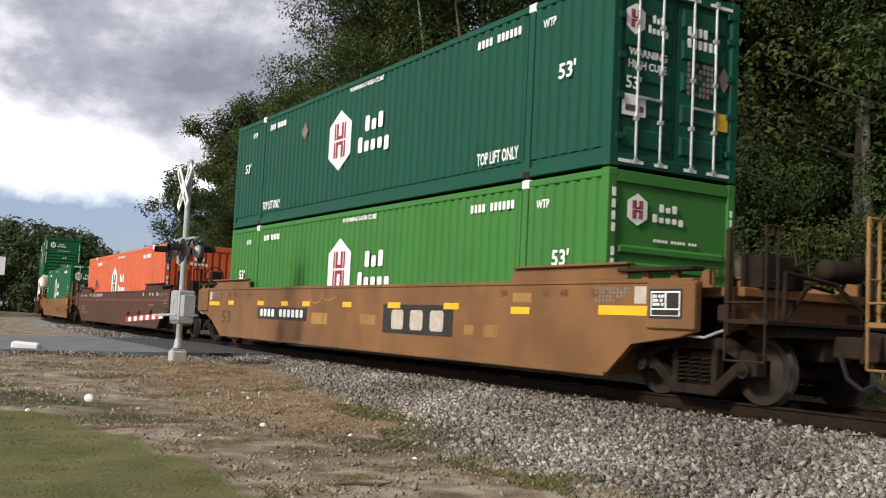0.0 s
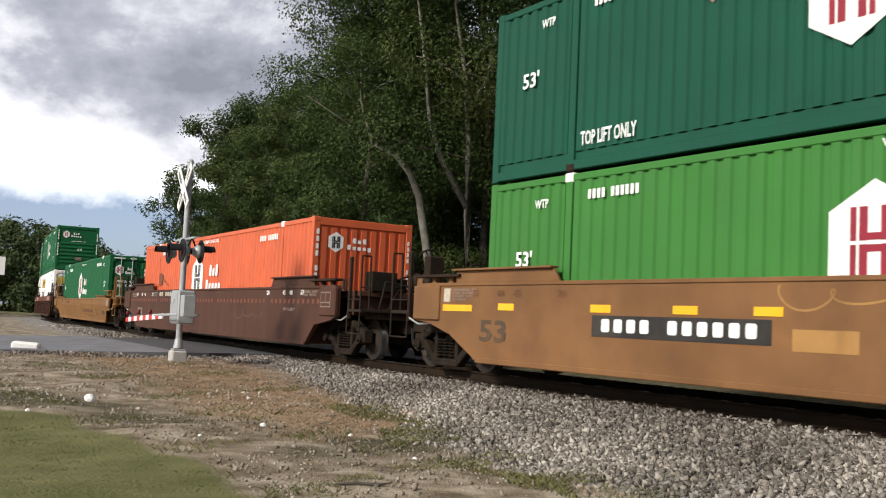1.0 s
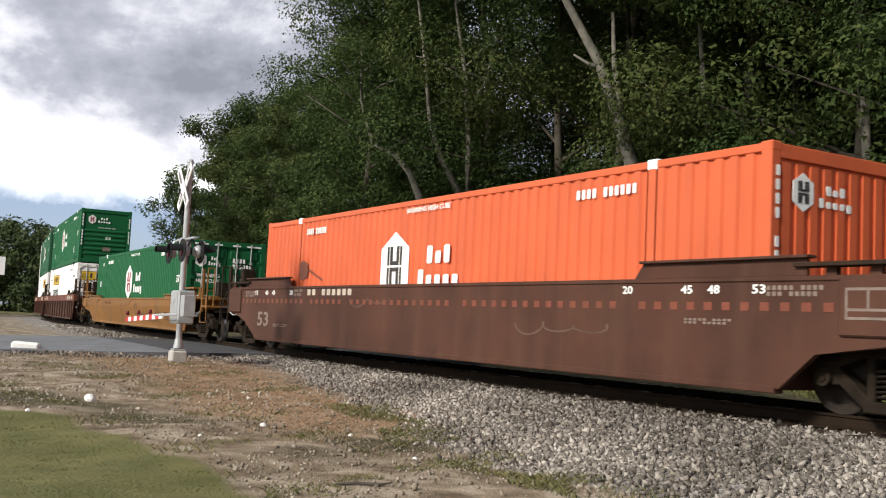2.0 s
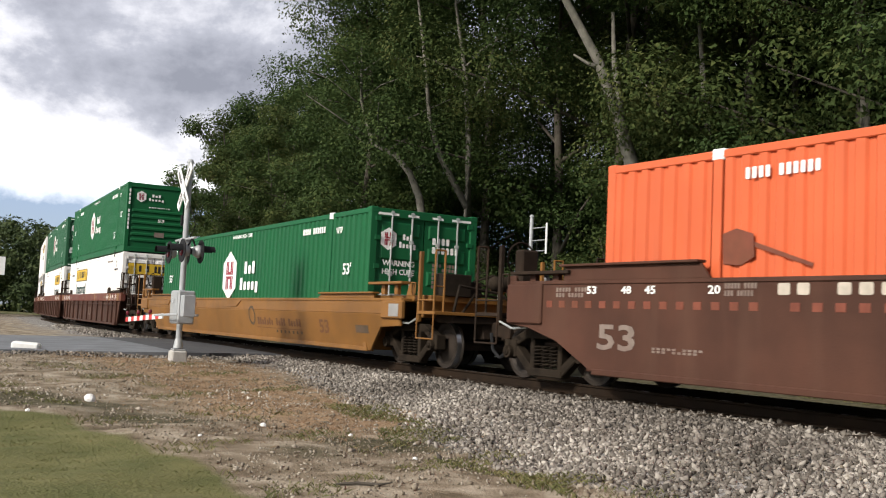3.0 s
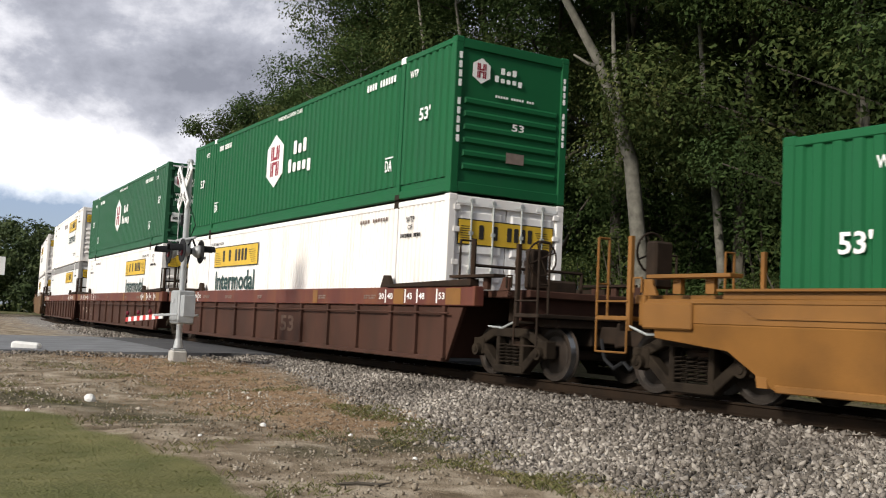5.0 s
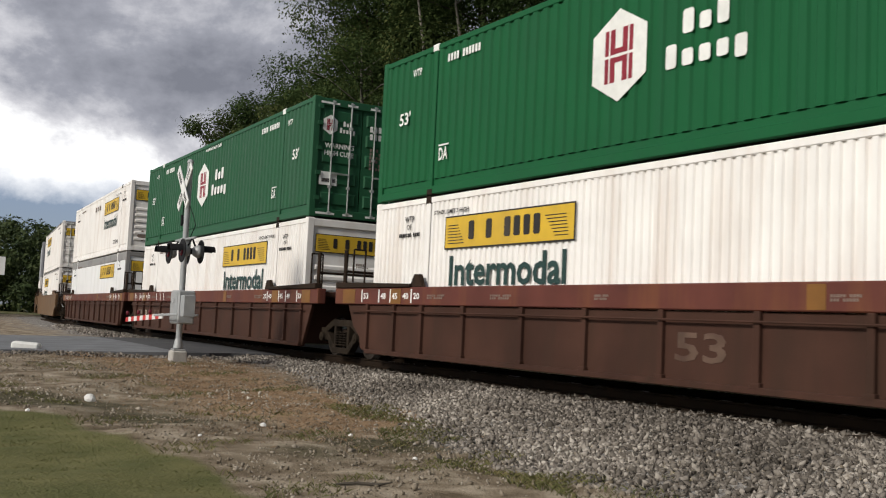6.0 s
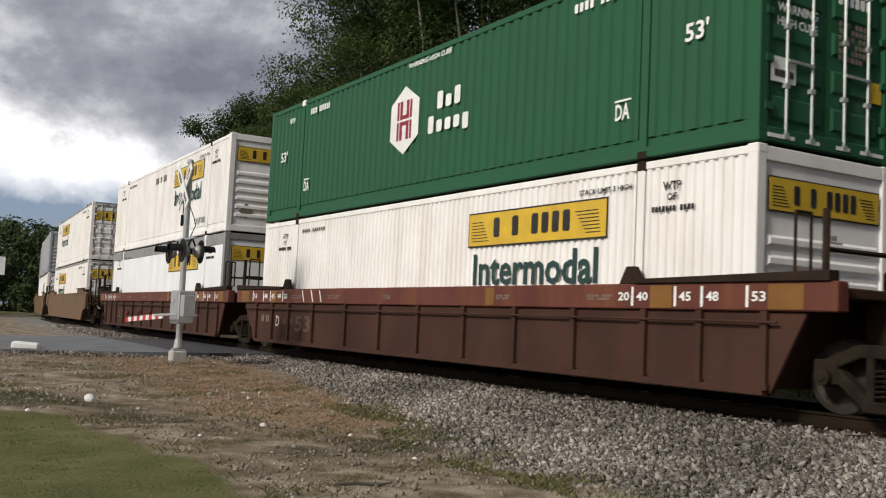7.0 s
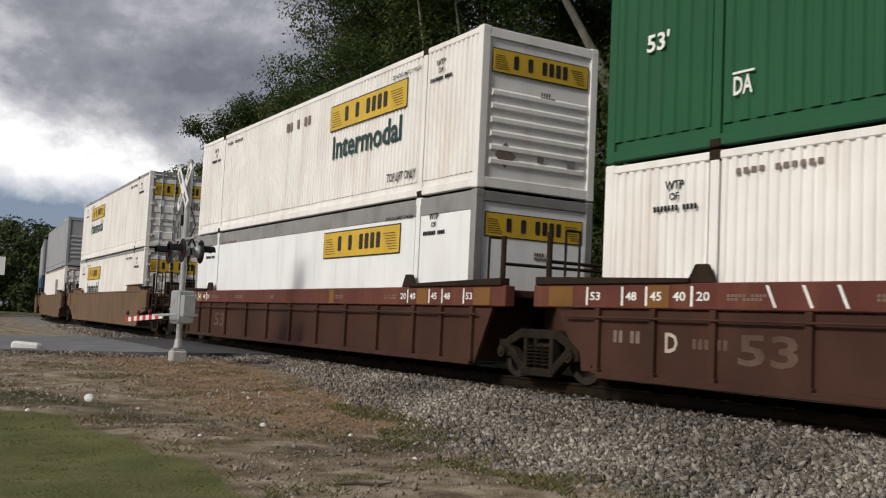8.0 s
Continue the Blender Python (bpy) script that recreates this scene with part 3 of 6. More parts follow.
def stones(name, places, sizes, material, label, category, seed):
    """Loose broken stones as real pieces, each a crooked block."""
    rng = np.random.RandomState(seed)
    n = len(places)
    octa = np.array([(1, 0, 0), (-1, 0, 0), (0, 1, 0), (0, -1, 0), (0, 0, 1), (0, 0, -1)], float)
    faces = np.array([(0, 2, 4), (2, 1, 4), (1, 3, 4), (3, 0, 4), (2, 0, 5), (1, 2, 5), (3, 1, 5), (0, 3, 5)])
    v = octa[None] * (1 + rng.uniform(-0.40, 0.55, (n, 6, 1))) + rng.uniform(-0.42, 0.42, (n, 6, 3))
    v = v * (sizes[:, None, None] * rng.uniform(0.45, 1.3, (n, 1, 3)) * 0.66)
    q = rng.normal(size=(n, 4)); q /= np.linalg.norm(q, axis=1, keepdims=True)
    w, x, y, z = q.T
    R = np.stack([1 - 2 * (y * y + z * z), 2 * (x * y - z * w), 2 * (x * z + y * w), 2 * (x * y + z * w), 1 - 2 * (x * x + z * z), 2 * (y * z - x * w), 2 * (x * z - y * w), 2 * (y * z + x * w), 1 - 2 * (x * x + y * y)], 1).reshape(n, 3, 3)
    v = np.einsum("nij,nkj->nki", R, v) + places[:, None, :]
    f = faces[None] + 6 * np.arange(n)[:, None, None]
    return tagged(new(name, quick(name, v.reshape(-1, 3), f.reshape(-1, 3), material)), label, category, kind="stuff")


def scatter(n, s0, s1, d0, d1, seed, edge=None):
    rng = np.random.RandomState(seed)
    s, d = rng.uniform(s0, s1, n), rng.uniform(d0, d1, n)
    a = HEAD + BEND * s
    x = X0 + (np.sin(a) - math.sin(HEAD)) / BEND + np.sin(a) * d
    y = Y0 - (np.cos(a) - math.cos(HEAD)) / BEND - np.cos(a) * d
    return s, d, x, y


def noise_field(x, y, f):
    return (np.sin(f * 3.1 * x + 1.2) * np.sin(f * 2.7 * y + 0.4) + 0.6 * np.sin(f * 6.3 * x - f * 4.1 * y) + 0.4 * np.sin(f * 9.7 * y + f * 5.2 * x + 2)) / 1.6


def build_ballast():
    rng = np.random.RandomState(8)
    got = []
    for n, s0, s1, d0, d1, z0, z1, seed in ((52000, 0, 14, 0.85, 5.3, 0.026, 0.060, 5), (13000, -6.2, 0, 0.85, 3.2, 0.028, 0.062, 6),
                                            (7000, -40, -17.8, 0.85, 3.2, 0.05, 0.09, 7), (7000, -6, 15, -1.2, 0.85, 0.035, 0.07, 8), (5000, -6, 16, -3.6, -1.2, 0.04, 0.07, 9)):
        s, d, x, y = scatter(n, s0, s1, d0, d1, seed)
        edge = toe(s) + 0.12 * np.sin(0.9 * s + 0.5) + 0.12 * np.sin(2.3 * s)
        keep = (np.abs(d) < edge + rng.normal(0, 0.28, n)) & (y > 3)
        s, d, x, y = s[keep], d[keep], x[keep], y[keep]
        size = z0 + (z1 - z0) * 1.5 * rng.beta(1.6, 3.2, len(s))
        z = ground_z(x, y) + size * rng.uniform(-0.1, 0.5, len(s))
        z = np.minimum(z, np.where(np.abs(d) < 1.35, -0.085, 9))
        got.append(np.stack([x, y, z, size], 1))
    got = np.concatenate(got)
    stones("ballast_stones", got[:, :3], got[:, 3], "stone", "grey crushed granite ballast along the rails", "ballast", 9)
    # strays out on the dirt
    s, d, x, y = scatter(6500, -6, 16, 3.2, 12, 15)
    keep = (rng.uniform(0, 1, len(s)) < np.exp(-(d - 3.2) / 2.6)) & (lawn_of(x, y) < 0.3)
    x, y = x[keep], y[keep]
    size = np.clip(rng.lognormal(-3.7, 0.35, len(x)), 0.012, 0.055)
    stones("loose_stones", np.stack([x, y, ground_z(x, y) + size * 0.15], 1), size, "grit", "scattered pale stones on the bare dirt", "stones", 19)
    s, d, x, y = scatter(44000, -7, 16, 2.6, 12, 35)
    keep = (noise_field(x, y, 0.45) > -0.35) & (lawn_of(x, y) < 0.25) & (rng.uniform(0, 1, len(s)) < 0.75)
    x, y = x[keep], y[keep]
    size = np.clip(rng.lognormal(-3.95, 0.42, len(x)), 0.009, 0.05)
    stones("grit", np.stack([x, y, ground_z(x, y) + size * 0.2], 1), size, "grit", "fine gravel pressed into the dirt", "gravel", 39)
    # a row of stones along the edge of the road
    s, d, x, y = scatter(1900, -6.9, -4.9, 2.5, 12, 25)
    size = rng.uniform(0.025, 0.075, len(x))
    stones("roadside_stones", np.stack([x, y, ground_z(x, y) + size * 0.2], 1), size, "stone", "pale stones heaped along the road edge", "stones", 29)


build_ballast()


def blades(name, x, y, h, w, lean, material, label, category, seed):
    rng = np.random.RandomState(seed)
    n = len(x)
    a = rng.uniform(0, math.tau, n)
    z = ground_z(x, y) - 0.01
    dx, dy = np.cos(a) * w / 2, np.sin(a) * w / 2
    lx, ly = rng.normal(0, lean, n) * h, rng.normal(0, lean, n) * h
    p = np.stack([np.stack([x - dx, y - dy, z], 1), np.stack([x + dx, y + dy, z], 1),
                  np.stack([x + dx * 0.7 + lx * 0.4, y + dy * 0.7 + ly * 0.4, z + h * 0.6], 1), np.stack([x + lx, y + ly, z + h], 1)], 1)
    f = np.arange(4 * n).reshape(n, 4)
    return tagged(new(name, quick(name, p.reshape(-1, 3), f, material)), label, category, kind="stuff")


def build_grass():
    rng = np.random.RandomState(31)
    x, y = rng.uniform(-9, 1, 60000), rng.uniform(6, 14.5, 60000)
    k = (lawn_of(x, y) > rng.uniform(0.1, 1.0, len(x))) & (np.abs(x) < 0.5 * y + 0.5)
    x, y = x[k], y[k]
    blades("lawn_grass", x, y, rng.uniform(0.010, 0.022, len(x)), rng.uniform(0.006, 0.012, len(x)), 1.4, "lawn", "short mown olive-green lawn", "grass", 1)
    s, d, x, y = scatter(95000, -6.2, 7.5, 2.2, 8.5, 41)
    wob = 0.5 * np.sin(0.9 * s + 0.5) + 0.3 * np.sin(2.3 * s)
    k = rng.uniform(0, 1, len(s)) < np.exp(-((d - 4.6 - 0.3 * wob) / 1.6) ** 2) * smooth(-7.5, -5, s) * smooth(8, 4, s)
    k &= (noise_field(x, y, 1.4) > -0.25) & (d > toe(s) - 0.3)
    x, y = x[k], y[k]
    blades("dry_weeds", x, y, rng.uniform(0.015, 0.045, len(x)), rng.uniform(0.004, 0.009, len(x)), 1.2, "straw", "low reddish-brown dried weeds", "weeds", 2)
    s, d, x, y = scatter(50000, -3, 13, 3.4, 10, 51)
    k = (noise_field(x, y, 0.7) > 0.42) & (lawn_of(x, y) < 0.5)
    x, y = x[k], y[k]
    blades("green_weeds", x, y, rng.uniform(0.02, 0.07, len(x)), rng.uniform(0.005, 0.012, len(x)), 0.8, "weed", "patchy olive weeds among the gravel", "weeds", 3)
    s, d, x, y = scatter(42000, 3.5, 12.5, 3.0, 6.2, 71)
    k = (np.abs(d - toe(s) - 0.45) < 0.55) & (noise_field(x, y, 0.55) > -0.05) & (rng.uniform(0, 1, len(s)) < 0.8)
    x, y = x[k], y[k]
    blades("edge_weeds", x, y, rng.uniform(0.02, 0.075, len(x)), rng.uniform(0.004, 0.010, len(x)), 0.8, "weed", "yellowish weeds at the foot of the ballast", "weeds", 5)
    s, d, x, y = scatter(20000, -30, 22, -13, -7.6, 61)
    k = noise_field(x, y, 0.3) > -0.2
    x, y = x[k], y[k]
    blades("verge_grass", x, y, rng.uniform(0.08, 0.26, len(x)), rng.uniform(0.02, 0.05, len(x)), 0.45, "weed", "rough tall grass behind the track", "grass", 4)


build_grass()


# ---- railway cars ----
SPRING = []


def spring_mesh():
    if not SPRING:
        bm = bmesh.new()
        for k in range(6):
            for q in range(8):
                a0, a1 = q * math.tau / 8, (q + 1) * math.tau / 8
                tube(bm, (0.085 * math.cos(a0), 0.085 * math.sin(a0), 0.055 * (k + q / 8)), (0.085 * math.cos(a1), 0.085 * math.sin(a1), 0.055 * (k + (q + 1) / 8)), 0.014, n=4)
        SPRING.append(mesh_of("spring", bm, "truck"))
    return SPRING[0]


def truck(parent, x, moving):
    bm = bmesh.new()
    box(bm, -0.2, 0.2, -0.95, 0.95, 0.42, 0.68)
    me = mesh_of("truck", bm, "under", bevel=0.02)
    tk = new("truck", me)
    tk.parent = parent
    tk.matrix_basis = pose(x, 0, 0)
    for y in (-1.0, 1.0):
        bm = bmesh.new()
        beam(bm, (-0.92, y, 0.60), (-0.45, y, 0.80), 0.16, 0.15)
        beam(bm, (-0.48, y, 0.79), (0.48, y, 0.79), 0.16, 0.15)
        beam(bm, (0.45, y, 0.80), (0.92, y, 0.60), 0.16, 0.15)
        beam(bm, (-0.86, y, 0.60), (-0.36, y, 0.20), 0.17, 0.14)
        beam(bm, (0.36, y, 0.20), (0.86, y, 0.60), 0.17, 0.14)
        beam(bm, (-0.42, y, 0.19), (0.42, y, 0.19), 0.2, 0.13)
        beam(bm, (-0.34, y, 0.2), (-0.34, y, 0.76), 0.15, 0.1)
        beam(bm, (0.34, y, 0.2), (0.34, y, 0.76), 0.15, 0.1)
        for sx in (-0.89, 0.89):
            box(bm, sx - 0.16, sx + 0.16, y - 0.1, y + 0.1, 0.40, 0.68)
        part("side_frame", bm, "truck", tk, "dusty cast steel side frame", bevel=0.015)
        for cx in (-0.2, 0.0, 0.2):
            sp = new("spring", spring_mesh())
            sp.parent = tk
            sp.matrix_basis = pose(cx, y * 1.02, 0.27)
        for sx in (-0.89, 0.89):
            bm = bmesh.new()
            s = 1 if y > 0 else -1
            tube(bm, (sx, y, 0.48), (sx, y + s * 0.17, 0.48), 0.115, 0.10, 14)
            tube(bm, (sx, y + s * 0.17, 0.48), (sx, y + s * 0.19, 0.48), 0.06, 0.05, 8)
            part("bearing_cap", bm, "truck", tk, "round axle bearing cap")
    for sx in (-0.89, 0.89):
        bm = bmesh.new()
        lathe(bm, [(0.09, -0.95), (0.09, -0.76)], 12)
        lathe(bm, [(0.08, -0.72), (0.08, 0.72)], 12)
        lathe(bm, [(0.09, 0.76), (0.09, 0.95)], 12)
        for y in (-0.74, 0.74):
            o = 1 if y > 0 else -1
            lathe(bm, [(0.10, y + o * 0.08), (0.14, y + o * 0.08), (0.30, y + o * 0.035), (0.36, y + o * 0.065), (0.42, y + o * 0.065), (0.425, y - o * 0.03), (0.45, y - o * 0.06), (0.445, y - o * 0.075), (0.33, y - o * 0.07), (0.28, y - o * 0.02), (0.14, y - o * 0.08), (0.10, y - o * 0.08)], 32)
        me = mesh_of("wheelset", bm, "wheel", smooth=False)
        me.materials.append(M["tread"])
        for f in me.polygons:
            c = f.center
            r = math.hypot(c.x, c.z)
            if 0.417 < r < 0.445 and abs(f.normal.y) < 0.6:
                f.material_index = 1
        ws = new("wheelset", me)
        ws.parent = tk
        ws.matrix_basis = pose(sx, 0, RAIL_TOP + 0.42)
        tagged(ws, "steel wheelset with bright treads")
        moving.append((ws, sx))
    return tk


def rail_end(car, e, colour, steel, low, moving, ladder=True, reservoir=False, brake=False, deck=None):
    """The platform, steps, rails, sill and coupler at one end of a car; e is +1 for the leading end, -1 for the trailing one."""
    z = deck
    bm = bmesh.new()
    box(bm, 9.0 * e, 11.0 * e, -0.3, 0.3, 0.62, 1.02)
    part("centre_sill", bm, "under", car, "dark centre sill", bevel=0.02)
    bm = bmesh.new()
    box(bm, 11.0 * e, 11.45 * e, -0.13, 0.13, 0.68, 0.95)
    prism(bm, [(11.40 * e, 0.62), (11.66 * e, 0.66), (11.70 * e, 0.98), (11.45 * e, 1.02)], -0.17, 0.10)
    part("coupler", bm, "under", car, "rusty knuckle coupler", bevel=0.02)
    bm = bmesh.new()
    pipe(bm, [(11.2 * e, -0.25, 0.75), (11.35 * e, -0.3, 0.45), (11.55 * e, -0.28, 0.32), (11.72 * e, -0.25, 0.42)], 0.03)
    part("air_hose", bm, "black", car, "black rubber brake hose")
    bm = bmesh.new()
    box(bm, 8.3 * e, 10.55 * e, -1.2, 1.2, z - 0.12, z)
    box(bm, 10.3 * e, 10.42 * e, -1.25, 1.25, 0.98, z)
    part("end_deck", bm, colour, car, bevel=0.015)
    bm = bmesh.new()
    box(bm, 9.3 * e, 10.3 * e, -0.75, 0.75, 0.95, z - 0.12)
    part("bolster_box", bm, "under", car, bevel=0.03)
    bm = bmesh.new()
    box(bm, 10.45 * e, 11.1 * e, -1.42, 1.42, 1.04, 1.10)
    part("crossover_step", bm, steel, car, "grated crossover platform", bevel=0.008)
    bm = bmesh.new()
    box(bm, 10.42 * e, 11.05 * e, -1.0, 1.0, 0.90, 1.04)
    part("end_sill", bm, "under", car, bevel=0.015)
    for y in (-1.42, 1.42):
        bm = bmesh.new()
        pipe(bm, [(10.46 * e, y, 1.06), (10.46 * e, y, 0.60), (11.07 * e, y, 0.60), (11.07 * e, y, 1.06)], 0.016)
        part("sill_step", bm, steel, car, "bent steel sill step")
        bm = bmesh.new()
        pipe(bm, [(11.07 * e, y, 1.1), (11.07 * e, y, 2.2), (11.07 * e, y * 0.86, 2.2), (11.07 * e, y * 0.86, 1.1)], 0.02)
        pipe(bm, [(11.07 * e, y, 1.55), (11.07 * e, y * 0.86, 1.55)], 0.014)
        part("handrail", bm, steel, car, "upright tubular handrail")
        bm = bmesh.new()
        beam(bm, (10.46 * e, y * 0.97, 0.9), (10.46 * e, y * 0.97, 2.2), 0.07, 0.07)
        pipe(bm, [(10.46 * e, y, 1.3), (11.07 * e, y, 1.3)], 0.016)
        part("corner_post", bm, steel, car, "rusty corner post", bevel=0.006)
        bm = bmesh.new()
        pipe(bm, [(10.2 * e, y, z + 0.02), (10.2 * e, y, z + 0.22), (10.35 * e, y, z + 0.22), (10.35 * e, y, z + 0.02)], 0.014)
        part("grab_iron", bm, steel, car, "bent grab iron")
        bm = bmesh.new()
        prism(bm, [(9.95 * e, z - 0.02), (10.22 * e, z - 0.02), (10.22 * e, z + 0.2), (10.05 * e, z + 0.2)], y * 0.98, y * 0.98 + 0.05)
        part("deck_bracket", bm, colour, car, bevel=0.006)
        for xb in (8.95, 9.50):
            bm = bmesh.new()
            prism(bm, [(xb * e, z), ((xb + 0.14) * e, z), ((xb + 0.14) * e, z + 0.22), (xb * e, z + 0.22)], y, y + (0.08 if y < 0 else -0.08))
            part("deck_bracket", bm, colour, car, bevel=0.006)
        bm = bmesh.new()
        box(bm, 8.6 * e, 10.0 * e, y - 0.12, y + 0.12, z + 0.20, z + 0.25)
        part("walkway", bm, steel, car, "narrow side walkway", bevel=0.006)
        bm = bmesh.new()
        pipe(bm, [(9.7 * e, y * 0.98, 0.88), (10.1 * e, y * 0.98, 0.86), (10.45 * e, y * 0.98, 0.97)], 0.018)
        part("lever_rod", bm, "bar", car, "bare uncoupling lever")
        bm = bmesh.new()
        box(bm, 10.12 * e, 10.42 * e, y * 0.62, y * 0.86, 1.06, 1.28)
        part("valve_box", bm, steel, car, bevel=0.03)
    if reservoir:
        bm = bmesh.new()
        lathe(bm, [(0.04, -0.40), (0.12, -0.36), (0.145, -0.3), (0.145, 0.3), (0.12, 0.36), (0.04, 0.40)], 16)
        for v in bm.verts:
            v.co += Vector((10.75 * e, 0.35, z + 0.28))
        part("air_reservoir", bm, "truck", car, "dusty cylindrical air reservoir", smooth=True)
        bm = bmesh.new()
        box(bm, 10.25 * e, 10.6 * e, -0.95, -0.35, z, z + 0.42)
        box(bm, 10.3 * e, 10.5 * e, -0.3, -0.05, z, z + 0.3)
        pipe(bm, [(10.4 * e, -0.2, z + 0.3), (10.5 * e, 0.2, z + 0.45), (10.75 * e, 0.35, z + 0.28)], 0.025)
        part("brake_valve", bm, "truck", car, "rusty brake control valve", bevel=0.03)
        bm = bmesh.new()
        pipe(bm, [(10.9 * e, -0.9, 1.1), (10.75 * e, -0.7, z + 0.2), (10.85 * e, 0.1, z + 0.1), (11.0 * e, 0.6, 1.2)], 0.03)
        pipe(bm, [(10.6 * e, -0.6, 1.0), (10.9 * e, -0.45, z + 0.05), (10.6 * e, 0.4, z + 0.02)], 0.025)
        part("brake_pipe", bm, "truck", car, "bent brake pipes")
    if brake:
        bm = bmesh.new()
        k = 20
        for q in range(k):
            a0, a1 = q * math.tau / k, (q + 1) * math.tau / k
            tube(bm, (10.5 * e, -0.95 + 0.28 * math.cos(a0), 2.0 + 0.28 * math.sin(a0)), (10.5 * e, -0.95 + 0.28 * math.cos(a1), 2.0 + 0.28 * math.sin(a1)), 0.017, n=5)
        for q in range(4):
            a0 = q * math.tau / 4 + 0.4
            tube(bm, (10.47 * e, -0.95, 2.0), (10.5 * e, -0.95 + 0.28 * math.cos(a0), 2.0 + 0.28 * math.sin(a0)), 0.014, n=5)
        part("brake_wheel", bm, "under", car, "round hand-brake wheel")
        bm = bmesh.new()
        box(bm, 10.25 * e, 10.46 * e, -1.12, -0.78, 1.5, 2.15)
        part("brake_gearbox", bm, "under", car, "hand-brake gear housing", bevel=0.03)


def well_car(s, label, colour, top=1.57, guide=0.24, steel="under", fold=False, numbers="53", ink="worn_ink", stripe="reflector", res_end=1, deck=1.5):
    """A stand-alone 53-foot well car on two trucks. x runs the way it travels; z = 0 near the rail head."""
    car = thing("well_car", label, "railway car", "cars of the freight train", m=car_pose(s))
    moving = []
    W = 1.5
    for y in (-1, 1):
        out = [(-8.1, 0.31), (8.4, 0.31), (8.88, 0.74), (9.76, 0.84), (10.05, 0.93), (10.05, top), (-10.05, top), (-10.05, 0.93), (-9.56, 0.9), (-8.87, 0.72)]
        bm = bmesh.new()
        if fold:
            up = [(-9.9, 1.02), (9.9, 1.02), (10.05, top), (-10.05, top)]
            prism(bm, up, y * W, y * (W - 0.06))
            lowp = [(-8.1, 0.28), (8.45, 0.28), (9.05, 0.78), (9.9, 0.80), (9.9, 1.02), (-9.9, 1.02), (-9.9, 0.82), (-8.7, 0.72)]
            prism(bm, lowp, y * W, y * (W - 0.05))
            for v in bm.verts:
                if v.co.z < 1.0:
                    v.co.y -= y * 0.16 * (1.02 - v.co.z) / 0.78
        else:
            prism(bm, out, y * W, y * (W - 0.10))
        part("side_wall", bm, colour, car, bevel=0.012)
        bm = bmesh.new()
        inn = 0.13 if fold else 0.0
        box(bm, -8.05, 8.35, y * (W - 0.16 - inn), y * (W + 0.015 - inn), 0.26, 0.35)
        part("bottom_chord", bm, colour, car, bevel=0.012)
        bm = bmesh.new()
        box(bm, -10.0, 10.0, y * (W + 0.02), y * (W - 0.22), top - 0.03, top + 0.03)
        part("top_flange", bm, colour, car, bevel=0.01)
        for e in (-1, 1):
            bm = bmesh.new()
            prism(bm, [(5.95 * e, top + 0.03), (6.12 * e, top + guide), (8.75 * e, top + guide), (8.75 * e, top + 0.03)], y * (W - 0.02), y * (W - 0.07))
            box(bm, 6.1 * e, 8.8 * e, y * (W + 0.05), y * (W - 0.12), top + guide - 0.01, top + guide + 0.025)
            part("container_guide", bm, colour, car, "raised sloping guide plate", bevel=0.006)
            bm = bmesh.new()
            box(bm, 9.2 * e, 10.06 * e, y * (W + 0.045), y * (W - 0.05), 0.94, top - 0.02)
            part("end_panel", bm, colour, car, "square end panel", bevel=0.02)
    bm = bmesh.new()
    box(bm, -8.2, 8.2, -1.34, 1.34, 0.29, 0.36)
    part("well_floor", bm, "under", car)
    for e in (-1, 1):
        bm = bmesh.new()
        prism(bm, [(8.15 * e, 0.3), (8.3 * e, 0.3), (8.5 * e, deck), (8.3 * e, deck)], -1.38, 1.38)
        part("end_bulkhead", bm, colour, car)
        rail_end(car, e, colour, steel, False, moving, reservoir=(e == res_end), brake=(e == -res_end), deck=deck)
        truck(car, 9.62 * e, moving)
    side = -W
    for x in ((-7.45, -5.2, -3.6, -2.3, -0.15, 1.9, 4.0, 6.06) if stripe == "reflector" else []):
        w = 0.5 if x > 1 else 0.42
        decal("reflector", rect(x, x + w, 1.14 if x < 5 else 1.09, 1.25 if x < 5 else 1.2), "side", side, stripe, car, 0.008, "yellow reflective patch")
    if stripe == "reflector":
        decal("reflector", rect(8.2, 9.18, 1.11, 1.24), "side", side, stripe, car, 0.008, "long yellow reflective strip")
        decal("reflector", rect(-9.1, -8.2, 1.11, 1.22), "side", side, stripe, car, 0.008, "long yellow reflective strip")
        decal("paper_placard", rect(8.93, 9.16, 1.27, 1.5), "side", side, "placard", car, 0.008, "small pale placard")
        decal("paper_placard", rect(-9.08, -8.88, 1.27, 1.5), "side", side, "placard", car, 0.008, "small pale placard")
        bars("stencil_block", "####### ##/### ######/##### ###/######", 8.1, 8.85, 1.28, 1.5, "side", side, "faded_ink", car, "faded stencilled notice")
        bars("stencil_block", "####### ##/### ######/##### ###/######", -8.8, -8.1, 1.28, 1.5, "side", side, "faded_ink", car, "faded stencilled notice")
    if numbers:
        words("well_length_number", numbers, -7.95, -7.2, 0.62, 0.98, "side", side, ink, car, "large well length numerals")
    return car, moving


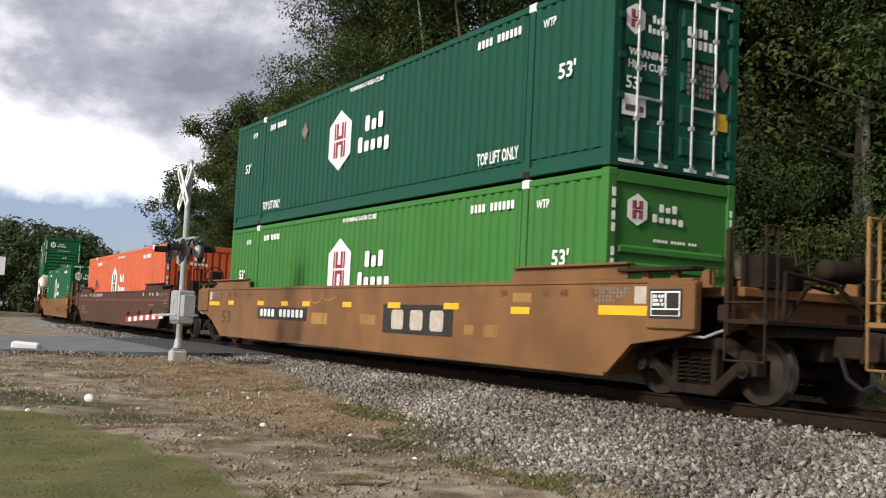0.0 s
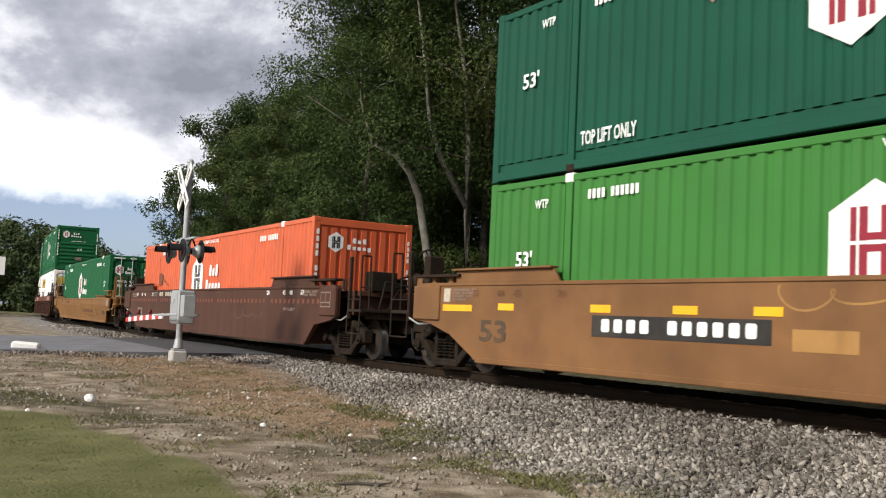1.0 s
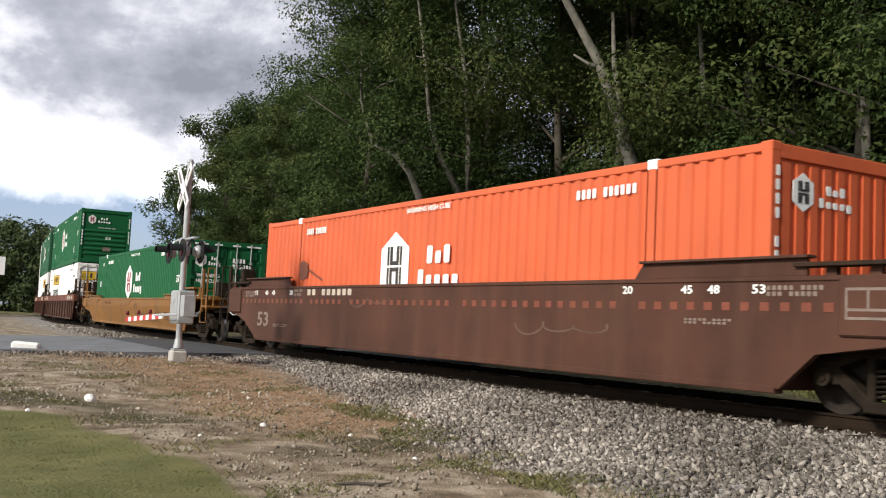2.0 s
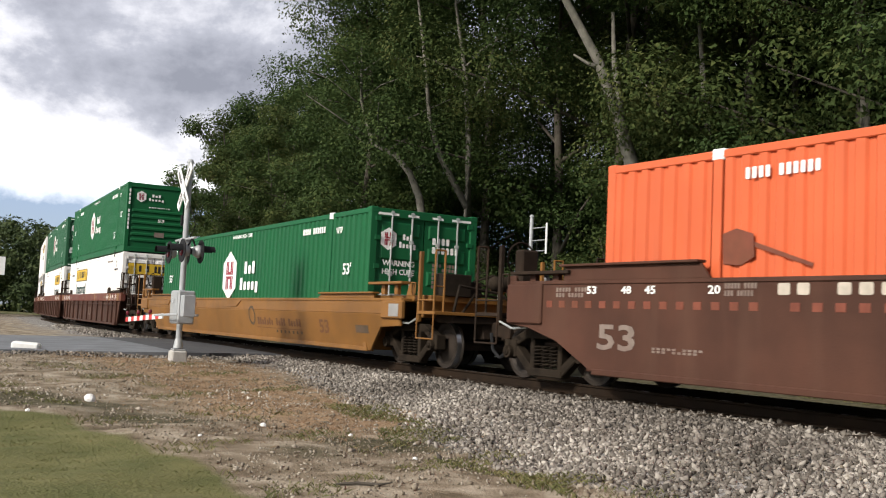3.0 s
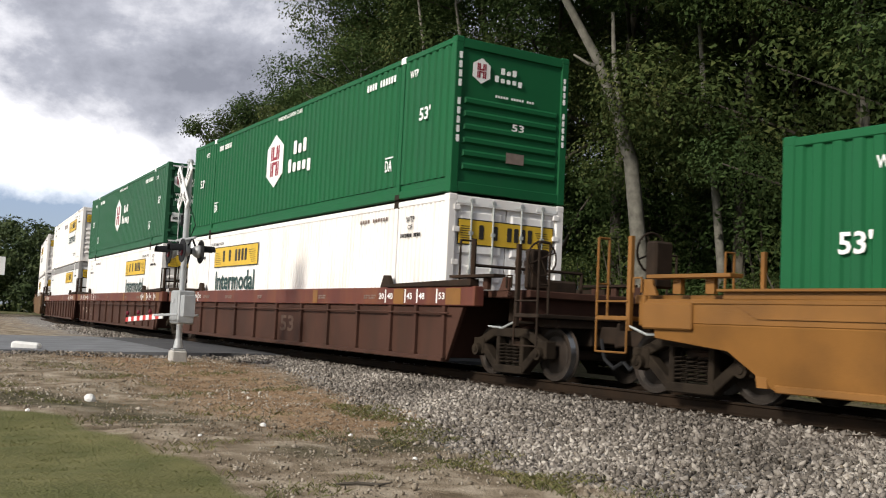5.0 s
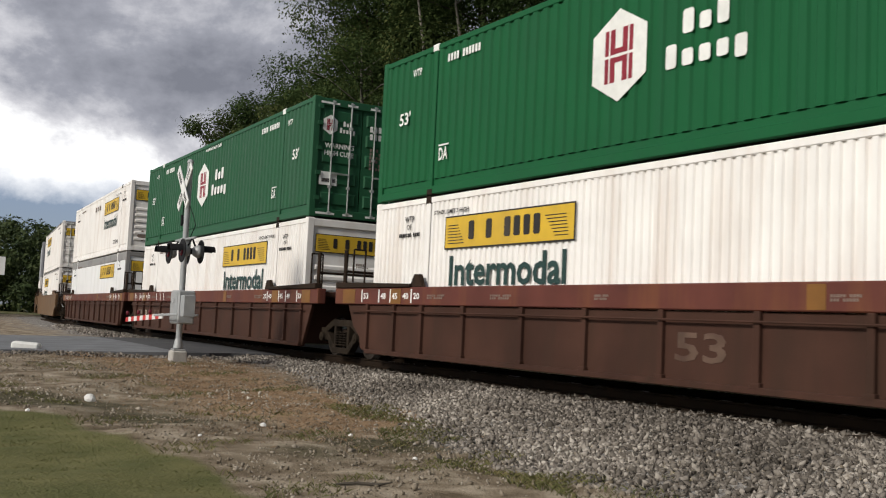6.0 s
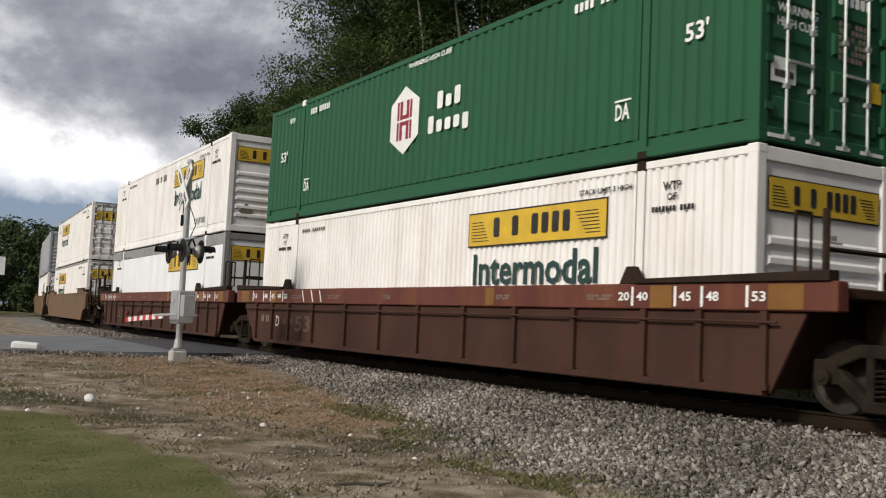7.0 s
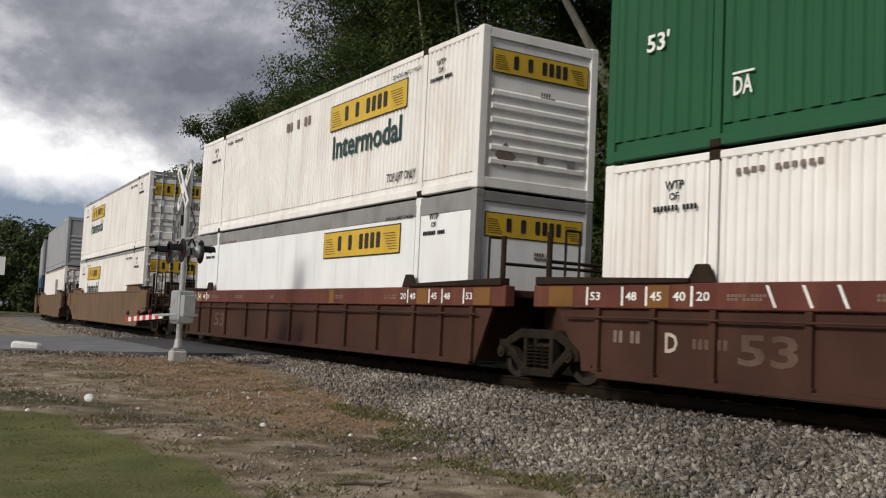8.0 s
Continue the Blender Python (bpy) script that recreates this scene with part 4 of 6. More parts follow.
def artic_car(s, label, mark=-5.45):
    """One unit of an articulated well car: deep top chord, ribbed side, shared trucks."""
    car = thing("articulated_well_unit", label, "railway car", "cars of the freight train", m=car_pose(s))
    moving = []
    W = 1.5
    for y in (-1, 1):
        bm = bmesh.new()
        box(bm, -9.38, 9.38, y * W, y * (W - 0.2), 1.20, 1.54)
        part("top_chord", bm, "maroon_rust", car, "deep rust-red top chord", bevel=0.015)
        bm = bmesh.new()
        prism(bm, [(-7.9, 0.25), (8.45, 0.25), (8.95, 1.19), (-8.85, 1.19), (-8.6, 0.75)], y * (W - 0.06), y * (W - 0.14))
        part("side_sheet", bm, "maroon", car, "dull brown side sheet", bevel=0.01)
        bm = bmesh.new()
        box(bm, -7.9, 8.4, y * (W + 0.02), y * (W - 0.16), 0.22, 0.31)
        part("bottom_chord", bm, "maroon", car, bevel=0.012)
        bm = bmesh.new()
        tube(bm, (-8.6, y * (W + 0.025), 1.07), (8.6, y * (W + 0.025), 1.07), 0.018, n=6)
        part("air_line", bm, "maroon", car, "thin pipe along the side")
        for x in (-7.93, -6.85, -5.82, -4.43, -2.75, -1.22, 0.32, 1.9, 3.4, 4.88, 6.36, 7.36, 8.38):
            bm = bmesh.new()
            box(bm, x - 0.05, x + 0.05, y * (W + 0.005), y * (W - 0.09), 0.28, 1.2)
            box(bm, x - 0.07, x + 0.07, y * (W + 0.02), y * (W - 0.09), 0.28, 0.36)
            part("side_rib", bm, "maroon", car, bevel=0.008)
        for e in (-1, 1):
            bm = bmesh.new()
            prism(bm, [(5.85 * e, 1.54), (5.98 * e, 1.78), (6.14 * e, 1.78), (6.3 * e, 1.54)], y * (W - 0.02), y * (W - 0.12))
            part("guide_post", bm, "under", car, "triangular container guide", bevel=0.01)
            bm = bmesh.new()
            prism(bm, [(6.2 * e, 1.54), (6.2 * e, 1.60), (9.3 * e, 1.66), (9.3 * e, 1.54)], y * (W + 0.04), y * (W - 0.14))
            part("guide_rail", bm, "under", car, "dark guide rail", bevel=0.008)
    bm = bmesh.new()
    box(bm, -8.1, 8.1, -1.34, 1.34, 0.28, 0.36)
    part("well_floor", bm, "under", car)
    for e in (-1, 1):
        bm = bmesh.new()
        prism(bm, [(8.15 * e, 0.3), (8.35 * e, 0.3), (8.6 * e, 1.5), (8.35 * e, 1.5)], -1.38, 1.38)
        part("end_bulkhead", bm, "maroon", car)
        bm = bmesh.new()
        box(bm, 8.5 * e, 9.3 * e, -1.3, 1.3, 1.36, 1.48)
        box(bm, 8.9 * e, 9.65 * e, -0.35, 0.35, 0.7, 1.36)
        part("end_deck", bm, "maroon", car, bevel=0.015)
        bm = bmesh.new()
        pipe(bm, [(9.15 * e, -1.4, 1.66), (9.15 * e, -1.4, 2.35)], 0.045)
        pipe(bm, [(8.75 * e, -1.42, 1.66), (8.75 * e, -1.42, 2.35), (8.75 * e, -1.15, 2.35), (8.75 * e, -1.15, 1.66)], 0.02)
        pipe(bm, [(9.15 * e, -1.4, 1.9), (9.2 * e, 0.9, 1.9), (9.2 * e, 0.9, 1.5)], 0.03)
        part("handrail", bm, "under", car, "dark end handrail")
        bm = bmesh.new()
        box(bm, 9.0 * e, 9.35 * e, -0.2, 0.7, 1.48, 1.74)
        part("end_casting", bm, "under", car, bevel=0.04)
    side = -W
    for x, tx in ((6.16, None), (6.96, "45"), (7.42, "48"), (8.14, "53")):
        decal("length_mark", rect(x - 0.02, x + 0.02, 1.24, 1.5), "side", side, "white_ink", car, 0.007, "white tick mark")
        decal("length_mark", rect(-x - 0.02, -x + 0.02, 1.24, 1.5), "side", side, "white_ink", car, 0.007, "white tick mark")
        if tx:
            words("length_number", tx, x + 0.07, x + 0.28, 1.31, 1.43, "side", side, "white_ink", car, "small white numerals")
            words("length_number", tx, -x + 0.07, -x + 0.28, 1.31, 1.43, "side", side, "white_ink", car, "small white numerals")
    words("length_number", "20", 5.88, 6.1, 1.31, 1.43, "side", side, "white_ink", car, "small white numerals")
    words("length_number", "40", 6.24, 6.46, 1.31, 1.43, "side", side, "white_ink", car, "small white numerals")
    words("length_number", "20", -6.08, -5.86, 1.31, 1.43, "side", side, "white_ink", car, "small white numerals")
    words("length_number", "40", -6.48, -6.26, 1.31, 1.43, "side", side, "white_ink", car, "small white numerals")
    for x0, x1 in ((6.5, 6.9), (8.45, 8.95), (-6.95, -6.55), (-9.0, -8.45), (2.6, 2.85)):
        decal("rust_panel", rect(x0, x1, 1.22, 1.51), "side", side, "fec", car, 0.005, "patch of orange rust paint")
    for x0, x1 in ((5.2, 5.75), (2.9, 3.3), (-1.0, -0.7), (-5.6, -5.0), (-3.6, -3.0)):
        bars("stencil_block", "##### ####/### #####", x0, x1, 1.31, 1.40, "side", side, "faded_ink", car, "small faded stencil")
    words("well_length_number", "53", mark, mark + 0.86, 0.54, 0.92, "side", side + 0.06, "ghost_ink", car, "large faded numerals")
    return car, moving


# ---- containers ----
L2, W2, HC = 8.077, 1.295, 2.896


def hex_logo(ct, x, z0, z1, w, face, at, bar="red_ink"):
    zm0, zm1 = z0 + (z1 - z0) * 0.24, z1 - (z1 - z0) * 0.24
    emblem = decal("emblem", [(x - w / 2, zm0), (x, z0), (x + w / 2, zm0), (x + w / 2, zm1), (x, z1), (x - w / 2, zm1)], face, at, "white_ink", ct, 0.006, "white six-sided emblem")
    h = (zm1 - zm0)
    a = at - 0.006 if face == "side" else at + 0.006
    zc = (z0 + z1) / 2
    cells = [(x + sx * k * w - w * hw, x + sx * k * w + w * hw, q0, q1) for sx in (-1, 1) for k, hw in ((0.115, 0.045), (0.225, 0.033))
             for q0, q1 in ((zc + 0.03 * h, zc + 0.55 * h), (zc - 0.55 * h, zc - 0.03 * h))]
    cells += [(x - w * 0.07, x + w * 0.07, q - h * 0.055, q + h * 0.055) for q in (zc + 0.09 * h, zc - 0.09 * h)]
    for x0, x1, q0, q1 in cells:
        decal("emblem_stripe", rect(x0, x1, q0, q1), face, a, bar, emblem, 0.005)


def yellow_sign(ct, x0, x1, z0, z1, face, at):
    sg = decal("yellow_sign", rect(x0, x1, z0, z1), face, at, "black_ink", ct, 0.005, "yellow sign with a black border and bars")
    a = at - 0.005 if face == "side" else at + 0.005
    b = (z1 - z0) * 0.045
    decal("sign_face", rect(x0 + b, x1 - b, z0 + b, z1 - b), face, a, "yellow_sign", sg, 0.004, "yellow sign face")
    a = a - 0.004 if face == "side" else a + 0.004
    w, h = x1 - x0, z1 - z0
    bars("sign_marking", "# # ####", x0 + w * 0.20, x0 + w * 0.78, z0 + h * 0.14, z0 + h * 0.86, face, a, "black_ink", sg, "bold black bars")
    bm = bmesh.new()
    for k in range(7):
        zz = z0 + h * (0.16 + 0.09 * k)
        prism(bm, rect(x0 + w * (0.80 + 0.012 * (6 - k)), x0 + w * 0.96 - 0.01 * k, zz, zz + h * 0.025), 0, 0.004)
        prism(bm, rect(x0 + w * 0.03, x0 + w * (0.12 + 0.009 * (6 - k)), zz, zz + h * 0.025), 0, 0.004)
    for v in bm.verts:
        p_, d, z = v.co
        v.co = (p_, a - d, z) if face == "side" else (a + d, p_, z)
    part("sign_scroll", bm, "black_ink", sg, "fine black scroll lines")


def corrugated(x0, x1, z0, z1, y, sgn, pitch=0.275, depth=0.046, back=0.07):
    """A pressed side sheet with upright ribs."""
    bm = bmesh.new()
    prof, x = [], x0
    n = max(1, round((x1 - x0) / pitch))
    p = (x1 - x0) / n
    for k in range(n):
        a = x0 + k * p
        prof += [(a, 0.0), (a + p * 0.44, 0.0), (a + p * 0.56, depth), (a + p * 0.88, depth)]
    prof.append((x1, 0.0))
    lo = [bm.verts.new((a, y - sgn * d, z0)) for a, d in prof]
    hi = [bm.verts.new((a, y - sgn * d, z1)) for a, d in prof]
    for k in range(len(prof) - 1):
        bm.faces.new((lo[k], lo[k + 1], hi[k + 1], hi[k]))
    b = [bm.verts.new((a, y - sgn * back, z)) for a in (x0, x1) for z in (z0, z1)]
    bm.faces.new((b[0], b[2], b[3], b[1]))
    bm.faces.new(hi + [b[3], b[1]])
    bm.faces.new(lo[::-1] + [b[0], b[2]])
    bm.faces.new((lo[0], hi[0], b[1], b[0]))
    bm.faces.new((lo[-1], b[2], b[3], hi[-1]))
    return bm


def container(s, z, label, colour, end, style="corrugated", rail=None, lift="white_ink", group="containers on the train"):
    """A 53-foot container; its base at z. end: what its leading face is ('doors', 'ribs', 'upright', 'flat')."""
    ct = thing("shipping_container", label, "container", group, m=car_pose(s) @ pose(0, 0, z))
    rail = rail or colour
    H = HC
    for y in (-1, 1):
        w = y * W2
        spans = ((-L2 + 0.16, -6.13), (-5.92, 5.92), (6.13, L2 - 0.16))
        for a, b in spans:
            if style == "corrugated":
                bm = corrugated(a, b, 0.30, H - 0.13, w - y * 0.012, y, *((0.158, 0.034) if colour == "white" else (0.265, 0.034)))
            else:
                bm = bmesh.new()
                n = max(1, round((b - a) / 1.2))
                for k in range(n):
                    box(bm, a + (b - a) * k / n + 0.004, a + (b - a) * (k + 1) / n - 0.004, w - y * 0.012, w - y * 0.07, 0.2, H - 0.36)
            part("side_panel", bm, colour, ct)
        bm = bmesh.new()
        box(bm, -L2 + 0.14, L2 - 0.14, w, w - y * 0.1, H - 0.13 if style == "corrugated" else H - 0.36, H - 0.02)
        part("top_rail", bm, rail, ct, bevel=0.012)
        bm = bmesh.new()
        box(bm, -L2 + 0.14, L2 - 0.14, w, w - y * 0.12, 0.02, 0.17)
        box(bm, -L2 + 0.14, L2 - 0.14, w - y * 0.045, w - y * 0.12, 0.17, 0.30)
        part("bottom_rail", bm, colour, ct, bevel=0.01)
        for e in (-1, 1):
            bm = bmesh.new()
            box(bm, e * (L2 - 0.17), e * (L2 - 0.004), w + y * 0.004, w - y * 0.16, 0.03, H - 0.03)
            part("corner_post", bm, rail if style != "corrugated" else colour, ct, bevel=0.012)
            bm = bmesh.new()
            box(bm, e * 5.955, e * 6.105, w + y * 0.004, w - y * 0.1, 0.1, H - 0.08)
            part("lift_post", bm, colour, ct, bevel=0.01)
            for zz in (0.0, H - 0.12):
                bm = bmesh.new()
                box(bm, e * (L2 - 0.18), e * L2, w + y * 0.006, w - y * 0.17, zz, zz + 0.12)
                part("corner_casting", bm, rail if style != "corrugated" else colour, ct, "cast steel corner fitting", bevel=0.015)
                bm = bmesh.new()
                box(bm, e * 5.93, e * 6.13, w + y * 0.008, w - y * 0.17, zz - (0.0 if zz == 0 else 0.03), zz + 0.12)
                part("lift_casting", bm, ("white_ink" if zz and lift else "under") if y < 0 else colour, ct, "lifting fitting", bevel=0.015)
    bm = bmesh.new()
    box(bm, -L2 + 0.1, L2 - 0.1, -W2 + 0.06, W2 - 0.06, H - 0.09, H - 0.045)
    for k in range(40):
        x = -7.7 + 15.4 * k / 39
        box(bm, x - 0.08, x + 0.08, -W2 + 0.1, W2 - 0.1, H - 0.046, H - 0.025)
    part("roof", bm, colour, ct)
    bm = bmesh.new()
    box(bm, -L2 + 0.1, L2 - 0.1, -W2 + 0.11, W2 - 0.11, 0.05, 0.19)
    part("floor", bm, "under", ct)
    bm = bmesh.new()
    box(bm, -L2 + 0.02, -L2 + 0.08, -W2 + 0.15, W2 - 0.15, 0.12, H - 0.1)
    for k in range(8):
        zz = 0.35 + k * 0.28
        box(bm, -L2 + 0.006, -L2 + 0.02, -W2 + 0.2, W2 - 0.2, zz, zz + 0.12)
    part("rear_wall", bm, colour, ct)
    f = L2
    bm = bmesh.new()
    box(bm, f - 0.12, f - 0.005, -W2 + 0.16, W2 - 0.16, H - 0.2, H - 0.02)
    part("end_header", bm, rail, ct, bevel=0.01)
    bm = bmesh.new()
    box(bm, f - 0.12, f - 0.005, -W2 + 0.16, W2 - 0.16, 0.02, 0.2)
    part("end_sill", bm, colour, ct, bevel=0.01)
    if end == "doors":
        for y in (-1, 1):
            bm = bmesh.new()
            a, b = sorted((y * 0.015, y * (W2 - 0.17)))
            box(bm, f - 0.10, f - 0.06, a, b, 0.2, H - 0.2)
            leaf = part("door", bm, colour, ct, "corrugated steel door leaf")
            for k in range(5):
                bm = bmesh.new()
                prism_y(bm, a + 0.08, b - 0.08, 0.3 + k * 0.5, 0.62 + k * 0.5, f - 0.06, 0.03)
                part("pressed_panel", bm, colour, leaf)
            for yy in (0.32, 0.80):
                bm = bmesh.new()
                tube(bm, (f - 0.01, y * yy, 0.08), (f - 0.01, y * yy, H - 0.06), 0.019, n=8)
                for zz in (0.12, 0.75, 1.5, 2.2, H - 0.1):
                    box(bm, f - 0.05, f + 0.012, y * yy - 0.04, y * yy + 0.04, zz - 0.03, zz + 0.03)
                part("locking_bar", bm, "bar", leaf, "galvanised upright locking bar")
                bm = bmesh.new()
                box(bm, f - 0.005, f + 0.02, y * yy, y * (yy - 0.36 if yy > 0.5 else yy + 0.30), 1.05, 1.09)
                part("handle", bm, "bar", leaf, "galvanised latch handle")
            for zz in (0.4, 1.0, 1.6, 2.2, 2.6):
                bm = bmesh.new()
                box(bm, f - 0.04, f + 0.008, y * (W2 - 0.24), y * (W2 - 0.10), zz, zz + 0.1)
                part("hinge", bm, colour, leaf, bevel=0.008)
            for yy in (0.30, 0.78, 1.0):
                decal("reflector", rect(y * yy - 0.13, y * yy + 0.13, H - 0.16, H - 0.11), "front", f - 0.004, "white_ink", leaf, 0.006, "white reflective strip")
                decal("reflector", rect(y * yy - 0.13, y * yy + 0.13, 0.07, 0.12), "front", f - 0.004, "white_ink", leaf, 0.006, "white reflective strip")
    else:
        bm = bmesh.new()
        box(bm, f - 0.1, f - 0.045, -W2 + 0.15, W2 - 0.15, 0.18, H - 0.18)
        wall = part("front_wall", bm, colour, ct, "pressed steel end wall")
        for k in range(6 if end == "ribs" else 9 if end == "upright" else 0):
            bm = bmesh.new()
            if end == "ribs":
                zz = 0.42 + k * 0.245
                prism_y(bm, -W2 + 0.22, W2 - 0.22, zz, zz + 0.15, f - 0.045, 0.04)
            else:
                yy = -1.02 + k * 0.255
                box(bm, f - 0.046, f - 0.012, yy - 0.07, yy + 0.07, 0.22, H - 0.24)
            part("end_rib", bm, colour, wall)
    return ct


def prism_y(bm, y0, y1, z0, z1, x, d):
    """A raised panel with sloping edges on a face that looks along +x."""
    e = min(0.04, (z1 - z0) / 3)
    a = [bm.verts.new((x - 0.002, y, z)) for y, z in ((y0, z0), (y1, z0), (y1, z1), (y0, z1))]
    b = [bm.verts.new((x + d, y, z)) for y, z in ((y0 + e, z0 + e), (y1 - e, z0 + e), (y1 - e, z1 - e), (y0 + e, z1 - e))]
    bm.faces.new(b)
    for k in range(4):
        bm.faces.new((a[k], a[(k + 1) % 4], b[(k + 1) % 4], b[k]))


def hub_marks(ct, end, x=-0.88, code="#### ######", bar="red_ink", lengths=True):
    """Marks on a box with the six-sided emblem."""
    s = -W2
    hex_logo(ct, x, 0.92, 2.30, 1.14, "side", s, bar)
    bars("name_marking", " #o# /#ooop", x + 0.90, x + 2.42, 1.12, 2.0, "side", s, "white_ink", ct, "white bars in place of a name")
    bars("number_marking", code, 4.4, 5.75, 2.43, 2.62, "side", s, "white_ink", ct, "white bars in place of a number")
    bars("number_marking", code, -5.6, -4.5, 2.43, 2.62, "side", s, "white_ink", ct, "white bars in place of a number")
    words("warning_lettering", "WARNING HIGH CUBE", -0.8, 0.82, 2.63, 2.73, "side", s, "white_ink", ct, "small white words")
    for x0 in (6.80, -7.30) if lengths else ():
        words("length_lettering", "53'", x0, x0 + 0.42, 1.48, 1.74, "side", s, "white_ink", ct, "white length numerals")
    for x0 in (6.35, -6.85) if lengths else ():
        words("lift_lettering", "WTP", x0, x0 + 0.34, 2.40, 2.54, "side", s, "white_ink", ct, "small white letters")
    if end == "doors":
        f = L2 - 0.028
        hex_logo(ct, -0.86, 2.0, 2.48, 0.36, "front", f, bar)
        bars("name_marking", " #o# /#ooop", -0.62, -0.20, 2.05, 2.38, "front", f, "white_ink", ct, "white bars in place of a name")
        words("warning_lettering", "WARNING", -0.98, -0.22, 1.68, 1.80, "front", f, "white_ink", ct, "white warning words")
        words("warning_lettering", "HIGH CUBE", -0.98, -0.22, 1.50, 1.62, "front", f, "white_ink", ct, "white warning words")
        bars("number_marking", "####  /######", 0.18, 0.86, 1.98, 2.36, "front", f, "white_ink", ct, "white bars in place of a number")
        bars("data_marking", "### ####/## #####/#### ###/### ####/## #### /######  ", 0.2, 0.86, 1.25, 1.8, "front", f, "faded_ink", ct, "rows of small faded print")
        decal("placard", rect(-1.08, -0.62, 0.78, 1.10), "front", f, "white_ink", ct, 0.006, "white weight placard")
        bars("placard_marking", "######### ###", -1.02, -0.66, 0.83, 0.95, "front", f + 0.006, "black_ink", ct, "black print on the placard")
        decal("orange_label", rect(0.86, 1.10, 0.80, 1.08), "front", f, "yellow_sign", ct, 0.006, "orange label")
    elif end in ("ribs", "upright"):
        f = L2 - 0.012 if end == "upright" else L2 - 0.02
        hex_logo(ct, -0.72, 2.08, 2.56, 0.38, "front", f, bar)
        bars("name_marking", " #o# /#ooop", -0.44, 0.22, 2.14, 2.46, "front", f, "white_ink", ct, "white bars in place of a name")
        bars("number_marking", "#/#/#/#/ /#/#/#/#/#", -1.24, -1.14, 0.9, 2.62, "front", L2, "white_ink", ct, "column of white bars")
        bars("number_marking", "#/#/#/#/ /#/#/#/#/#", 1.16, 1.24, 1.1, 2.5, "front", L2, "white_ink", ct, "column of white bars")
        if end == "ribs":
            bars("notice_marking", "##### ##### ###", -0.4, 0.5, 1.86, 1.92, "front", f, "white_ink", ct, "small white print")
    return ct


def hunt_marks(ct, end, inter=True):
    """Marks on a white box with the yellow sign."""
    s = -W2
    o = -7.08 if end == "doors" else 0.0        # the sign sits nearer the blind end
    yellow_sign(ct, 1.68 + o, 5.36 + o, 1.86, 2.46, "side", s)
    if inter:
        words("intermodal_lettering", "Intermodal", 1.88 + o, 5.18 + o, 1.20, 1.74, "side", s, "teal_ink", ct, "large dark green word")
    words("stack_lettering", "STACK LIMIT 3 HIGH", *((4.7, 5.85) if not o else (-5.8, -4.65)), 2.52, 2.60, "side", s, "black_ink", ct, "small black words")
    bars("number_marking", "#### ######", *((-5.7, -4.4) if not o else (4.4, 5.7)), 2.52, 2.62, "side", s, "faded_ink", ct, "faint bars in place of a number")
    for x0 in (6.35, -7.0):
        words("lift_lettering", "WTP", x0 + 0.12, x0 + 0.46, 2.44, 2.56, "side", s, "black_ink", ct, "small black letters")
        words("lift_lettering", "OF", x0 + 0.2, x0 + 0.38, 2.30, 2.40, "side", s, "black_ink", ct, "small black letters")
        bars("lift_marking", "####### ####", x0 - 0.1, x0 + 0.7, 2.14, 2.24, "side", s, "black_ink", ct, "row of small black bars")
    if end == "doors":
        f = L2 - 0.028
        yellow_sign(ct, -1.08, 1.08, 1.98, 2.46, "front", f)
        bars("number_marking", "####  /######", 0.2, 0.8, 1.5, 1.8, "front", f, "faded_ink", ct, "faded bars in place of a number")
    else:
        f = L2 - 0.02 if end == "ribs" else L2 - 0.04
        yellow_sign(ct, -1.08, 1.08, 2.08, 2.52, "front", f)
        bars("number_marking", "####  /######", 0.0, 0.34, 1.72, 1.88, "front", f, "faded_ink", ct, "faded bars in place of a number")
        decal("placard", rect(0.66, 0.84, 0.55, 0.74), "front", f, "grey_rail", ct, 0.006, "small grey placard")
        decal("placard", rect(-0.02, 0.12, 0.58, 0.70), "front", f, "faded_ink", ct, 0.006, "small brown placard")
    return ct


# ---- the train ----
LOW, HIGH = 0.362, 3.282
TRAIN = []          # (thing, place along the track at the start, height)
WHEELS = []         # (wheelset, x on its truck)


def add_car(made, s):
    car, moving = made
    TRAIN.append((car, s, 0.0))
    WHEELS.extend(moving)
    return car


def add_box(ct, s, z):
    TRAIN.append((ct, s, z))
    return ct


S = {-1: 21.9, 0: -1.50, 1: -24.93, 2: -48.38, 3: -71.83, 4: -91.47, 5: -110.93, 6: -134.24, 7: -157.6, 8: -181.0}

add_car(well_car(S[-1], "yellowish-tan steel well car with nothing loaded in it", "yellow_tan", steel="yellow_tan", numbers="53"), S[-1])

c = add_car(well_car(S[0], "weathered tan well car with yellow reflective patches", "tan", steel="under", numbers="53"), S[0])
decal("number_board", rect(-5.16, -2.04, 0.80, 1.10), "side", -1.5, "black_ink", c, 0.007, "black board with white bars for the car number")
bars("number_marking", "#### ######", -5.0, -2.2, 0.83, 1.07, "side", -1.508, "white_ink", c, "white bars in place of a number")
decal("logo_board", rect(1.72, 4.32, 0.66, 1.21), "side", -1.5, "black_ink", c, 0.007, "faded dark logo panel")
bars("logo_marking", "###", 1.95, 4.15, 0.66, 1.15, "side", -1.508, "placard", c, "three broad worn white shapes")
decal("data_board", rect(9.27, 9.86, 1.08, 1.46), "side", -1.546, "black_ink", c, 0.007, "black data board in a white frame")
decal("data_frame", rect(9.30, 9.83, 1.11, 1.43), "side", -1.553, "white_ink", c, 0.003, "white frame line")
decal("data_face", rect(9.32, 9.56, 1.21, 1.41), "side", -1.556, "black_ink", c, 0.003)
